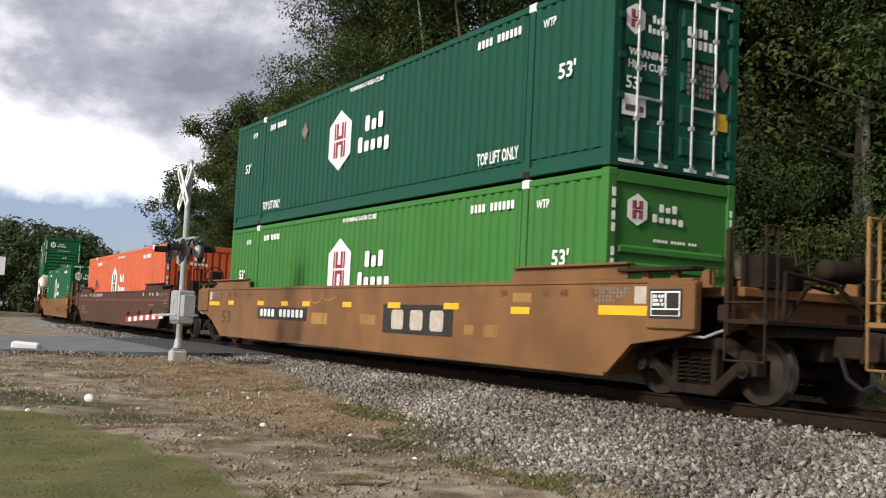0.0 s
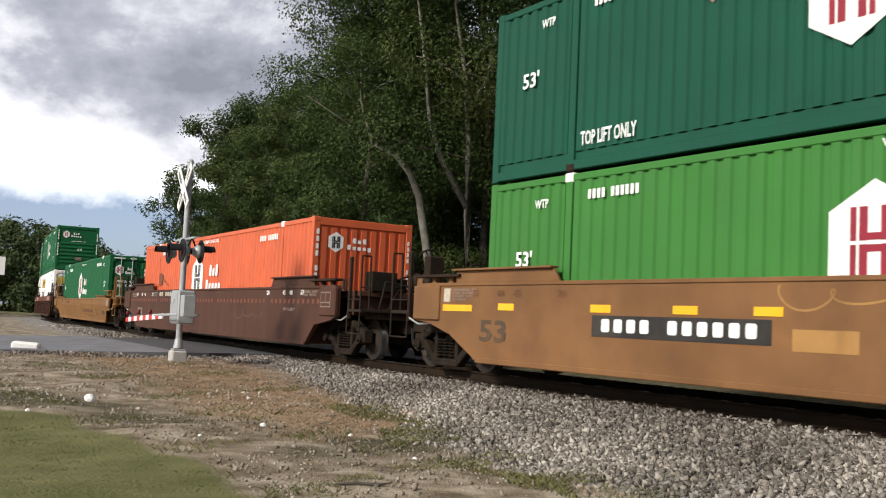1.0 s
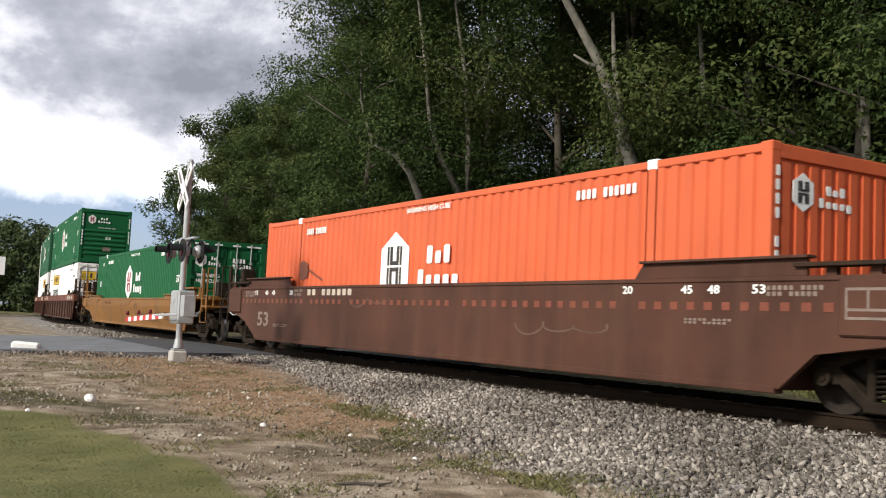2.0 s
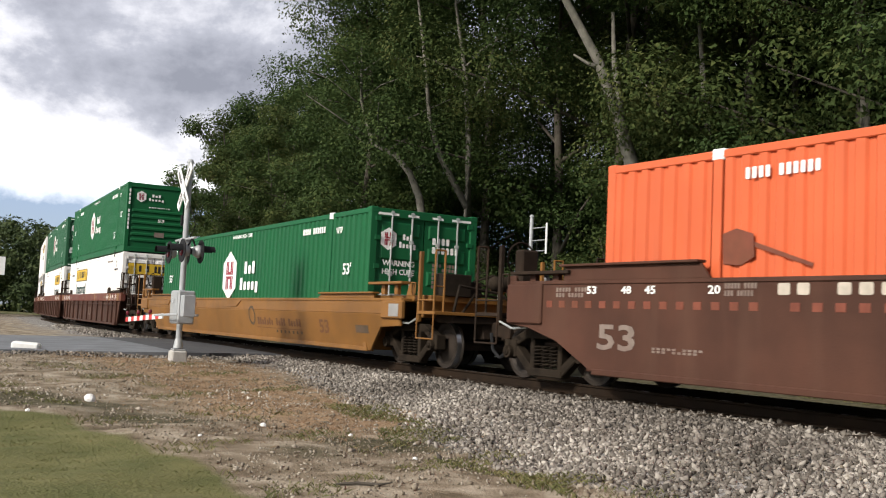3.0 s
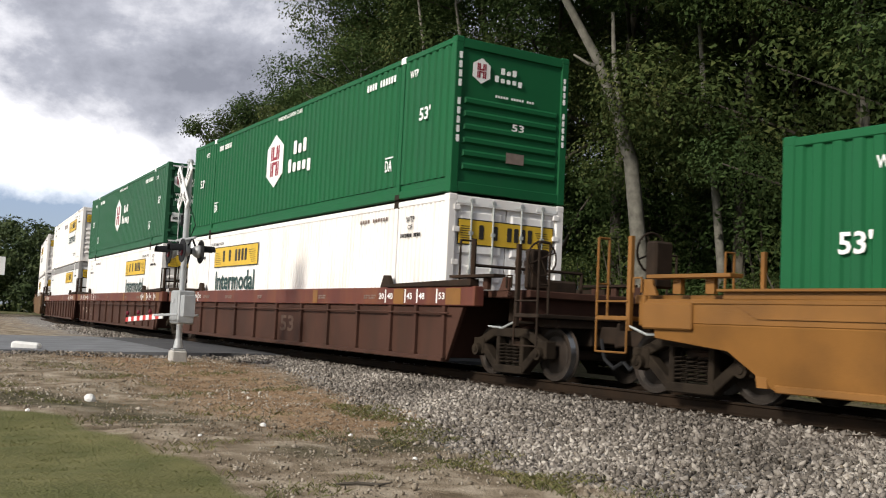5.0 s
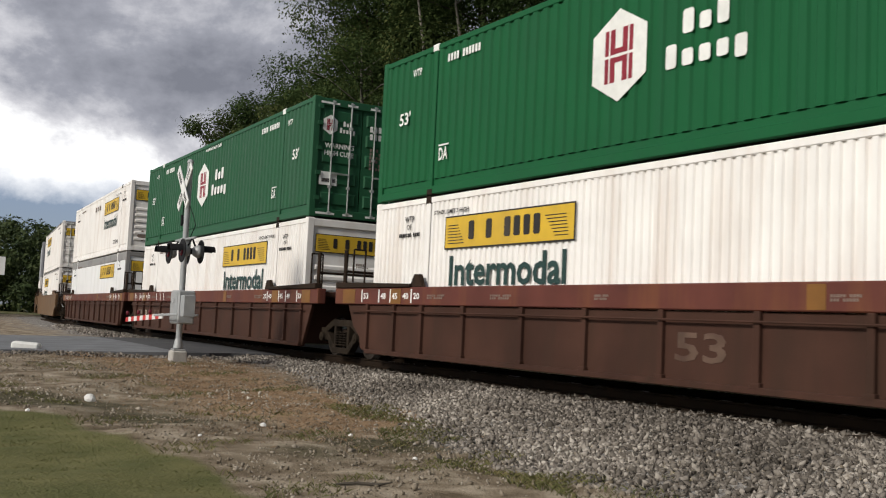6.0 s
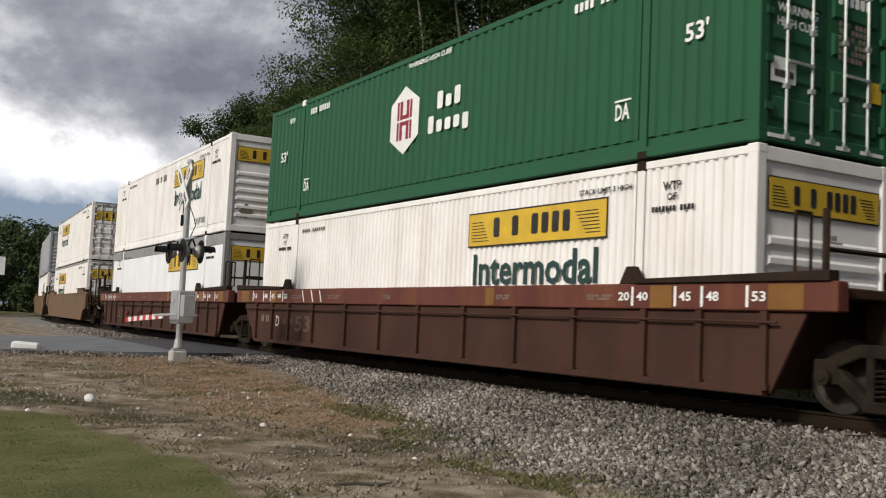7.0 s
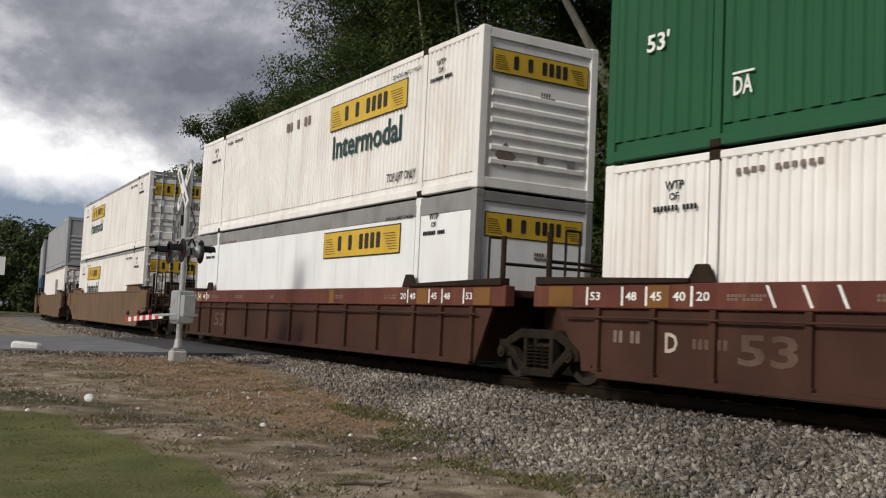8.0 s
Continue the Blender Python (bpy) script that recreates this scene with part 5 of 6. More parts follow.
decal("data_face", rect(9.59, 9.81, 1.21, 1.41), "side", -1.556, "black_ink", c, 0.003)
decal("data_face", rect(9.32, 9.81, 1.12, 1.19), "side", -1.556, "black_ink", c, 0.003)
bars("data_marking", "### ####/#### ##/##### ##", 9.34, 9.55, 1.23, 1.39, "side", -1.559, "white_ink", c, "rows of small white print")
for x0, tx in ((5.75, "20"), (6.85, "45"), (7.3, "48"), (8.0, "53")):
    words("length_number", tx, x0, x0 + 0.2, 1.36, 1.47, "side", -1.5, "brown_ink", c, "small dark numerals")
    words("length_number", tx, -x0 - 0.2, -x0, 1.36, 1.47, "side", -1.5, "brown_ink", c, "small dark numerals")
for x0, x1, z0, z1 in ((5.3, 5.75, 0.70, 0.90), (4.7, 5.0, 0.72, 0.88), (-1.75, -0.9, 0.75, 1.0), (0.7, 1.4, 0.8, 1.0), (6.1, 6.6, 1.27, 1.42)):
    decal("paint_patch", rect(x0, x1, z0, z1), "side", -1.5, "yellow_tan", c, 0.005, "lighter touched-up paint patch")



def scribble(x0, x1, z0, z1, loops, at, material, parent, label, seed):
    """A sprayed line that loops along the side."""
    bm = bmesh.new()
    rnd = random.Random(seed)
    ph = rnd.uniform(0, 6)
    pts = []
    for k in range(15 * loops + 1):
        t = k / (15 * loops)
        a = t * loops * math.tau + ph
        pts.append((x0 + (x1 - x0) * t + 0.16 * math.cos(a), (z0 + z1) / 2 + (z1 - z0) / 2 * math.sin(a) * (0.6 + 0.4 * math.sin(3 * t + ph))))
    for (xa, za), (xb, zb) in zip(pts, pts[1:]):
        d = math.hypot(xb - xa, zb - za) or 1
        nx, nz = -(zb - za) / d * 0.013, (xb - xa) / d * 0.013
        bm.faces.new([bm.verts.new((x, at - 0.004, z)) for x, z in ((xa + nx, za + nz), (xb + nx, zb + nz), (xb - nx, zb - nz), (xa - nx, za - nz))])
    bmesh.ops.remove_doubles(bm, verts=bm.verts, dist=0.002)
    part("graffiti", bm, material, parent, label)


scribble(-1.95, -0.55, 1.20, 1.50, 2, -1.5, "yellow_tan", c, "faint pale sprayed loops", 4)
c = add_car(well_car(S[1], "grimy dark brown well car with faded reflectors", "brown", steel="under", numbers="53", ink="faded_ink", stripe="none"), S[1])
for k in range(64):
    x = -9.4 + k * 0.292
    if abs(math.sin(k * 12.9898)) > 0.12:
        decal("reflector", rect(x, x + 0.13, 1.20, 1.30), "side", -1.5, "red_refl", c, 0.006)
bars("number_marking", "## ######", -4.95, -2.6, 1.36, 1.54, "side", -1.5, "placard", c, "worn white bars in place of a number")
for x0, tx in ((5.75, "20"), (6.85, "45"), (7.3, "48"), (8.0, "53")):
    words("length_number", tx, x0, x0 + 0.2, 1.40, 1.51, "side", -1.5, "white_ink", c, "small white numerals")
    words("length_number", tx, -x0 - 0.2, -x0, 1.40, 1.51, "side", -1.5, "white_ink", c, "small white numerals")
decal("data_board", rect(9.30, 9.84, 1.12, 1.46), "side", -1.546, "faded_ink", c, 0.007, "pale frame of a data board")
decal("data_face", rect(9.33, 9.56, 1.24, 1.43), "side", -1.553, "brown", c, 0.003)
decal("data_face", rect(9.59, 9.81, 1.24, 1.43), "side", -1.553, "brown", c, 0.003)
decal("data_face", rect(9.33, 9.81, 1.15, 1.21), "side", -1.553, "brown", c, 0.003)
for x0, x1, z0, z1, sd in ((8.2, 9.0, 1.36, 1.5, 3), (6.9, 7.7, 1.02, 1.1, 4), (-8.9, -8.2, 1.34, 1.5, 5), (-6.9, -6.0, 0.62, 0.7, 6), (-5.7, -5.2, 1.36, 1.54, 7)):
    bars("stencil_block", "##### ####/### #####", x0, x1, z0, z1, "side", -1.5, "faded_ink", c, "faded stencilled notice")

c = add_car(well_car(S[2], "orange-tan well car with a folded side", "fec", top=1.30, guide=0.13, steel="fec", fold=True, numbers="", stripe="none", deck=1.40), S[2])
def on_fold(ob):
    """Lets flat lettering follow the lower side, which leans inwards below the fold."""
    for v in ob.data.vertices:
        v.co.y += 0.16 * max(0, 1.02 - v.co.z) / 0.78
    return ob


on_fold(bars("name_marking", "##o#o#o #o## #oo##", 2.02, 4.96, 0.62, 0.86, "side", -1.5, "brown_ink", c, "dark bars in place of a railway name"))
on_fold(bars("name_marking", "# # # # # # #", 3.3, 5.0, 0.47, 0.56, "side", -1.5, "worn_ink", c, "small dark bars"))
on_fold(decal("name_rule", rect(1.95, 4.98, 0.580, 0.595), "side", -1.5, "brown_ink", c, 0.006, "thin dark line"))
bm = bmesh.new()
for k in range(20):
    a0, a1 = k * math.tau / 20, (k + 1) * math.tau / 20
    for r0, r1 in ((0.25, 0.18),):
        q = [bm.verts.new((1.66 + r * math.cos(a), -1.508 + 0.16 * max(0, 0.14 - r * math.sin(a)) / 0.78, 0.88 + r * math.sin(a))) for r, a in ((r0, a0), (r0, a1), (r1, a1), (r1, a0))]
        bm.faces.new(q)
for x0 in (-0.22, -7.2):
    decal("pressed_panel", [(x0 - 1.0, 1.10), (x0 + 0.72, 1.10), (x0 + 1.05, 1.268), (x0 - 1.33, 1.268)], "side", -1.5, "fec", c, 0.022, "raised panel with sloping ends")
part("name_ring", bm, "worn_ink", c, "thin dark painted ring")
bars("number_marking", "### #####", -4.7, -3.25, 1.05, 1.22, "side", -1.5, "brown_ink", c, "dark bars in place of a number")
on_fold(words("well_length_number", "53", 6.03, 6.55, 0.56, 0.86, "side", -1.5, "brown_ink", c, "dark well length numerals"))
decal("data_face", rect(9.55, 9.95, 0.98, 1.22), "side", -1.546, "grey_rail", c, 0.006, "grey data plate")
on_fold(decal("stencil_block", rect(7.9, 8.5, 0.62, 0.78), "side", -1.5, "worn_ink", c, 0.006, "dark stencilled patch"))

add_car(artic_car(S[3], "maroon-brown articulated well unit with ribbed sides", 0.55), S[3])
add_car(artic_car(S[4], "maroon-brown articulated well unit with chalk marks"), S[4])
add_car(artic_car(S[5], "maroon-brown articulated well unit with ribbed sides"), S[5])
units = [t for t in TRAIN if t[0].name.startswith("articulated")]
# trucks: one under the leading end, two shared ones, one under the trailing end
for car, xs in ((units[0][0], (9.85,)), (units[1][0], (9.82,)), (units[2][0], (9.73, -9.62))):
    for x in xs:
        truck(car, x, WHEELS)
rail_end(units[0][0], 1, "maroon", "under", False, None, reservoir=False, brake=True, deck=1.48)
rail_end(units[2][0], -1, "maroon", "under", False, None, reservoir=True, brake=False, deck=1.48)
u = units[1][0]
words("chalk_letter", "D", -6.65, -6.43, 0.64, 0.90, "side", -1.44, "placard", u, "white chalked letter")
bars("chalk_mark", "## ##", -7.65, -7.1, 0.70, 0.92, "side", -1.44, "faded_ink", u, "scrawled chalk marks")
bars("chalk_mark", "### ##", -6.2, -5.6, 0.68, 0.85, "side", -1.44, "ghost_ink", u, "scrawled chalk marks")
for x0 in (-4.9, -4.4, -3.95):
    decal("chalk_mark", [(x0, 1.24), (x0 + 0.04, 1.24), (x0 - 0.12 + 0.04, 1.5), (x0 - 0.12, 1.5)], "side", -1.5, "white_ink", u, 0.006, "slanting chalk stroke")

for k in (6, 7, 8):
    add_car(well_car(S[k], "dull tan-brown well car far down the train", "far_tan", steel="under", numbers="53", stripe="none"), S[k])

b = add_box(hub_marks(container(S[0], LOW, "light green corrugated 53-foot container in the well", "green_b", "ribs"), "ribs"), S[0], LOW)
a = add_box(hub_marks(container(S[0], HIGH, "dark green 53-foot container stacked on a lighter one", "green_a", "doors"), "doors", x=-1.2), S[0], HIGH)
words("lift_lettering", "TOP LIFT ONLY", 4.55, 5.80, 0.36, 0.58, "side", -W2, "white_ink", a, "white words")
words("lift_lettering", "TOP LIFT ONLY", -5.8, -4.6, 0.36, 0.58, "side", -W2, "white_ink", a, "white words")
words("length_lettering", "53'", -1.02, -0.72, 1.18, 1.38, "front", L2 - 0.028, "white_ink", a, "white length numerals")
decal("diamond_patch", [(-3.45, 2.1), (-3.25, 1.92), (-3.05, 2.1), (-3.25, 2.34)], "side", -W2, "faded_ink", a, 0.006, "pale diamond placard holder")
decal("diamond_patch", [(0.86, 1.62), (1.0, 1.42), (1.14, 1.62), (1.0, 1.82)], "front", L2 - 0.028, "faded_ink", a, 0.006, "faded diamond placard")
o_ = add_box(hub_marks(container(S[1], LOW, "bright orange corrugated 53-foot container in a brown well", "orange", "upright"), "upright", x=-1.2, bar="black_ink", lengths=False), S[1], LOW)
decal("dark_patch", [(-5.9, 1.42), (-5.62, 1.40), (-5.42, 1.5), (-5.44, 1.78), (-5.7, 1.86), (-5.92, 1.8)], "side", -W2, "red_refl", o_, 0.006, "dark sprayed blotch")
decal("dark_patch", [(-5.42, 1.62), (-4.6, 1.36), (-4.58, 1.40), (-5.42, 1.68)], "side", -W2, "red_refl", o_, 0.006, "thin dark sprayed streak")
scribble(-2.6, -0.8, 1.05, 1.5, 2, -1.5, "ghost_ink", TRAIN[2][0], "faded scrawl on the brown side", 9)
scribble(3.4, 5.6, 0.7, 1.1, 3, -1.5, "ghost_ink", TRAIN[2][0], "faded scrawl on the brown side", 12)
add_box(hub_marks(container(S[2], LOW, "green 53-foot container with barred doors in an orange well", "green_d", "doors"), "doors", x=-0.93), S[2], LOW)
add_box(hunt_marks(container(S[3], LOW, "white 53-foot container with barred doors and a yellow sign", "white", "doors", lift=None), "doors"), S[3], LOW)
e_ = add_box(hub_marks(container(S[3], HIGH, "green 53-foot container with a ribbed end on a white one", "green_d", "ribs"), "ribs"), S[3], HIGH)
words("length_lettering", "53", 0.0, 0.28, 1.28, 1.42, "front", L2 - 0.008, "white_ink", e_, "white length numerals")
decal("placard", rect(-0.1, 0.3, 0.66, 0.86), "front", L2 - 0.008, "faded_ink", e_, 0.006, "pale weight placard")
add_box(hunt_marks(container(S[4], LOW, "white 53-foot container with ribbed end and yellow sign", "white", "ribs", lift=None), "ribs"), S[4], LOW)
g_ = add_box(hub_marks(container(S[4], HIGH, "faded green 53-foot container with barred doors on a white one", "green_e", "doors"), "doors"), S[4], HIGH)
for bx in (e_, g_):
    for x0 in (5.45, -5.75):
        words("lift_lettering", "DA", x0, x0 + 0.3, 0.62, 0.86, "side", -W2, "white_ink", bx, "white letters with a bar above")
        decal("lift_bar", rect(x0 - 0.02, x0 + 0.32, 0.89, 0.92), "side", -W2, "white_ink", bx, 0.006)
add_box(hunt_marks(container(S[5], LOW, "smooth white plate container with grey rails and a yellow sign", "white_smooth", "flat", style="plate", rail="grey_rail"), "flat", inter=False), S[5], LOW)
i_ = add_box(hunt_marks(container(S[5], HIGH, "grimy white container with ribbed end on a smooth one", "white", "ribs", lift=None), "ribs"), S[5], HIGH)
words("lift_lettering", "TOP LIFT ONLY", 4.65, 5.85, 0.40, 0.58, "side", -W2, "black_ink", i_, "black words")
decal("placard_holder", [(-0.95, 0.62), (-0.72, 0.4), (-0.49, 0.62), (-0.72, 0.86)], "front", L2 - 0.02, "faded_ink", i_, 0.006, "pale diamond placard holder")
bars("scrawl", "## # ##", -1.1, 0.5, 2.2, 2.5, "side", -W2, "faded_ink", i_, "thin scrawled marks")
add_box(hunt_marks(container(S[6], LOW, "white container with dark-framed doors in a tan well", "white", "doors", rail="grey_rail", lift=None), "doors"), S[6], LOW)
add_box(hunt_marks(container(S[6], HIGH, "white container with dark-framed doors stacked on another", "white", "doors", rail="grey_rail", lift=None), "doors"), S[6], HIGH)
k_ = add_box(container(S[7], LOW, "white container with a dark square patch, far down the train", "white", "doors", rail="grey_rail", lift=None), S[7], LOW)
decal("dark_patch", rect(1.9, 3.6, 1.0, 2.2), "side", -W2, "grey_rail", k_, 0.006, "dark square patch")
add_box(container(S[7], HIGH, "plain grey container far down the train", "grey_box", "ribs"), S[7], HIGH)
add_box(container(S[8], LOW, "dull blue container far down the train", "blue_box", "ribs"), S[8], LOW)
add_box(container(S[8], HIGH, "plain grey container far down the train", "grey_box", "ribs"), S[8], HIGH)


# ---- the level crossing ----
def crossing_signal(p, turn, label, arm):
    """x of the signal runs along the road; the arm lies along +y."""
    sg = thing("crossing_signal", label, "crossing signal", "crossing signals", m=pose(p[0], p[1], p[2], 0, 0, turn))
    boxpart("foundation", (-0.165, 0.165, -0.165, 0.165, -0.4, 0.24), "concrete", sg, "pale concrete footing", 0.03)
    bm = bmesh.new()
    box(bm, -0.13, 0.13, -0.13, 0.13, 0.24, 0.28)
    tube(bm, (0, 0, 0.29), (0, 0, 0.5), 0.11, 0.075, 14)
    part("mast_base", bm, "alu_paint", sg, bevel=0.01)
    bm = bmesh.new()
    tube(bm, (0, 0, 0.3), (0, 0, 4.35), 0.066, 0.062, 16)
    tube(bm, (0, 0, 4.35), (0, 0, 4.42), 0.085, 0.05, 16)
    part("mast", bm, "alu_paint", sg, "round aluminium mast", smooth=False)
    # crossbuck: two boards that face along the road
    for k in (-1, 1) if arm == "down" else ():
        bm = bmesh.new()
        box(bm, -0.012, 0.012, -0.61, 0.61, -0.11, 0.11)
        bmesh.ops.rotate(bm, verts=bm.verts, cent=(0, 0, 0), matrix=Matrix.Rotation(radians(45 * k), 3, "X"))
        for v in bm.verts:
            v.co += Vector((-0.11 - 0.02 * k, 0, 3.80))
        board = part("crossbuck_board", bm, "gate_white", sg, "white crossbuck board", bevel=0.003)
        bm = bmesh.new()
        for y0, y1 in ((-0.5, -0.12), (0.12, 0.5)):
            for q in range(5 if y0 > 0 else 4):
                w = (y1 - y0) / 5
                box(bm, -0.016, 0.016, y0 + q * w, y0 + q * w + w * 0.6, -0.05, 0.05)
        bmesh.ops.rotate(bm, verts=bm.verts, cent=(0, 0, 0), matrix=Matrix.Rotation(radians(45 * k), 3, "X"))
        for v in bm.verts:
            v.co += Vector((-0.11 - 0.02 * k, 0, 3.80))
        tagged(part("board_marking", bm, "black_ink", board, "black bars in place of lettering"), kind="stuff")
    bm = bmesh.new()
    box(bm, -0.11, 0.11, -0.09, 0.09, 2.48, 2.68)
    part("junction_box", bm, "alu_paint", sg, bevel=0.02)
    bm = bmesh.new()
    tube(bm, (0, -0.75, 2.66), (0, 0.75, 2.66), 0.028, n=10)
    part("cross_arm", bm, "alu_paint", sg, "lamp cross-arm")
    for y in (-0.52, 0.52):
        for x, d in ((-0.19, -1), (0.19, 1)):
            bm = bmesh.new()
            tube(bm, (0, y, 2.66), (x * 0.5, y, 2.45), 0.02, n=6)
            lathe_x(bm, [(0.25, 0.0), (0.255, 0.012), (0.25, 0.02)], x, y, 2.38, d, 24)
            lamp = part("flasher_lamp", bm, "black", sg, "black round flasher background")
            bm = bmesh.new()
            lathe_x(bm, [(0.10, -0.14), (0.14, -0.06), (0.14, 0.0)], x, y, 2.38, d, 18)
            part("lamp_housing", bm, "alu_paint", lamp, "pale lamp housing", smooth=True)
            bm = bmesh.new()
            lathe_x(bm, [(0.12, 0.021), (0.11, 0.035), (0.05, 0.045)], x, y, 2.38, d, 18)
            part("lens", bm, "lens", lamp, "dark red lens", smooth=True)
            bm = bmesh.new()
            n = 14
            rows = []
            for q in range(n + 1):
                a = math.pi * q / n
                ln = 0.30
                rows.append([bm.verts.new((x + d * o, y + 0.14 * math.cos(a) * sc, 2.38 + 0.14 * math.sin(a) * sc)) for o, sc in ((0.02, 1.0), (ln, 0.93), (ln, 0.88), (0.02, 0.95))])
            for a_, b_ in zip(rows, rows[1:]):
                for q in range(4):
                    bm.faces.new((a_[q], a_[(q + 1) % 4], b_[(q + 1) % 4], b_[q]))
            part("visor", bm, "black", lamp, "black lamp visor")
    # gate machine
    if arm == "down":
        bm = bmesh.new()
        box(bm, -0.27, 0.09, -0.74, -0.14, 0.82, 1.53)
        mach = part("gate_mechanism", bm, "alu_paint", sg, "silver gate mechanism cabinet", bevel=0.03)
        bm = bmesh.new()
        box(bm, -0.282, -0.27, -0.69, -0.19, 0.88, 1.47)
        part("cabinet_door", bm, "alu_paint", mach, bevel=0.005)
        bm = bmesh.new()
        box(bm, -0.31, -0.28, -0.48, -0.43, 1.26, 1.36)
        part("latch", bm, "steel", mach, bevel=0.006)
    else:
        for z in (3.3, 3.62, 4.0):
            bm = bmesh.new()
            tube(bm, (0, 0, z), (0, 0.78, z), 0.016, n=6)
            part("bracket_rung", bm, "alu_paint", sg)
        bm = bmesh.new()
        tube(bm, (0, 0.78, 3.2), (0, 0.78, 4.12), 0.035, n=8)
        part("bracket_upright", bm, "gate_white", sg, "white upright held off the mast")
    bm = bmesh.new()
    pipe(bm, [(0.05, 0.16, 0.0), (0.05, 0.17, 0.5), (0.12, 0.2, 0.86)], 0.022)
    part("conduit", bm, "alu_paint", sg, "bent cable conduit")
    bm = bmesh.new()
    pipe(bm, [(0.03, -0.05, 3.4), (0.06, -0.30, 3.15), (0.08, -0.42, 2.95), (0.05, -0.16, 2.68)], 0.010)
    pipe(bm, [(0.0, 0.05, 3.62), (0.0, 0.30, 3.55), (0.0, 0.34, 3.1)], 0.012)
    box(bm, -0.03, 0.03, 0.31, 0.38, 2.98, 3.22)
    part("cable", bm, "black", sg, "loose signal cable and small bell")
    if arm == "down":
        bm = bmesh.new()
        box(bm, -0.38, -0.14, -1.55, -1.3, 0.98, 1.42)
        beam_y(bm, (-0.03, -1.4, 1.02), (-0.03, 0.4, 0.98), 0.03, 0.05)
        beam_y(bm, (-0.46, -1.4, 1.02), (-0.46, 0.4, 0.98), 0.03, 0.05)
        part("counterweight", bm, "alu_paint", sg, "grey counterweight and support arms", bevel=0.01)
        n = 12
        for q in range(n):
            y0, y1 = 0.4 + q * 0.285, 0.4 + (q + 1) * 0.285
            bm = bmesh.new()
            for (ya, za), (yb, zb) in ((((y0, 0.97 - 0.012 * q)), ((y1, 0.97 - 0.012 * (q + 1)))),):
                v = [bm.verts.new((x, y, z + o)) for y, z in ((ya, za), (yb, zb)) for x in (-0.29, -0.26) for o in (-0.055, 0.055)]
                for f in ((0, 1, 3, 2), (4, 6, 7, 5), (0, 4, 5, 1), (2, 3, 7, 6), (0, 2, 6, 4), (1, 5, 7, 3)):
                    bm.faces.new([v[i] for i in f])
            part("gate_arm_stripe", bm, "gate_red" if q % 2 else "gate_white", sg, "red gate stripe" if q % 2 else "white gate stripe")
        for y in (1.5, 2.6, 3.7):
            bm = bmesh.new()
            lathe(bm, [(0.03, -0.04), (0.045, 0.0), (0.03, 0.06)], 10, "Z")
            for v in bm.verts:
                v.co += Vector((-0.275, y, 1.02 - 0.027 * y + 0.06))
            part("arm_lamp", bm, "lens", sg, "small red arm lamp")
    return sg


def lathe_x(bm, prof, x, y, z, d, n):
    rings = [[bm.verts.new((x + d * o, y + r * math.cos(k * math.tau / n), z + r * math.sin(k * math.tau / n))) for k in range(n)] for r, o in prof]
    for a, b in zip(rings, rings[1:]):
        for k in range(n):
            bm.faces.new((a[k], a[(k + 1) % n], b[(k + 1) % n], b[k]))
    bm.faces.new(rings[0])
    bm.faces.new(rings[-1])


def beam_y(bm, p0, p1, w, h):
    v = [bm.verts.new((x, p[1], p[2] + o)) for p in (p0, p1) for x in (p[0] - w / 2, p[0] + w / 2) for o in (-h / 2, h / 2)]
    for f in ((0, 1, 3, 2), (4, 6, 7, 5), (0, 4, 5, 1), (2, 3, 7, 6), (0, 2, 6, 4), (1, 5, 7, 3)):
        bm.faces.new([v[i] for i in f])


POST = (-5.63, 21.6)
TURN = math.degrees(track_at(-8)[2]) - 90     # local x towards the camera's side of the road, +y back along the track
crossing_signal((POST[0], POST[1], float(ground_z(*POST))), TURN + 180, "silver crossing signal with flashers and a lowered striped gate", "down")
FARPOST = (2.66, 30.0)
crossing_signal((FARPOST[0], FARPOST[1], float(ground_z(*FARPOST)) + 0.0), TURN, "silver crossing signal beyond the track", "none")


def marker_post():
    p = (1.75, 29.4)
    mk = thing("marker_post", "white marker post beyond the track", "post", m=pose(p[0], p[1], float(ground_z(*p))))
    boxpart("stake", (-0.04, 0.04, -0.04, 0.04, -0.3, 1.7), "steel", mk, "grey steel stake", 0.005)
    boxpart("plate", (-0.075, 0.075, -0.06, -0.04, 1.75 - 0.1, 2.45), "gate_white", mk, "white enamelled plate", 0.004)


marker_post()


def kerb_block():
    bm = bmesh.new()
    box(bm, -0.31, 0.31, -0.16, 0.16, -0.12, 0.2)
    p = (-9.62, 23.3)
    ob = new("kerb_block", mesh_of("kerb_block", bm, "kerb_white", bevel=0.04))
    ob.matrix_world = pose(p[0], p[1], float(ground_z(*p)), 2, 3, 8)
    tagged(ob, "white-painted concrete block at the road edge", "kerb block")
    bm = bmesh.new()
    bmesh.ops.create_icosphere(bm, subdivisions=2, radius=0.085)
    for v in bm.verts:
        v.co *= 1 + 0.25 * noise.noise(v.co * 14)
        v.co.z *= 0.9
    p = (-4.95, 14.35)
    ob = new("white_rock", mesh_of("white_rock", bm, "kerb_white"))
    ob.matrix_world = pose(p[0], p[1], float(ground_z(*p)) + 0.03)
    tagged(ob, "lone white rock on the dirt", "rock")


kerb_block()


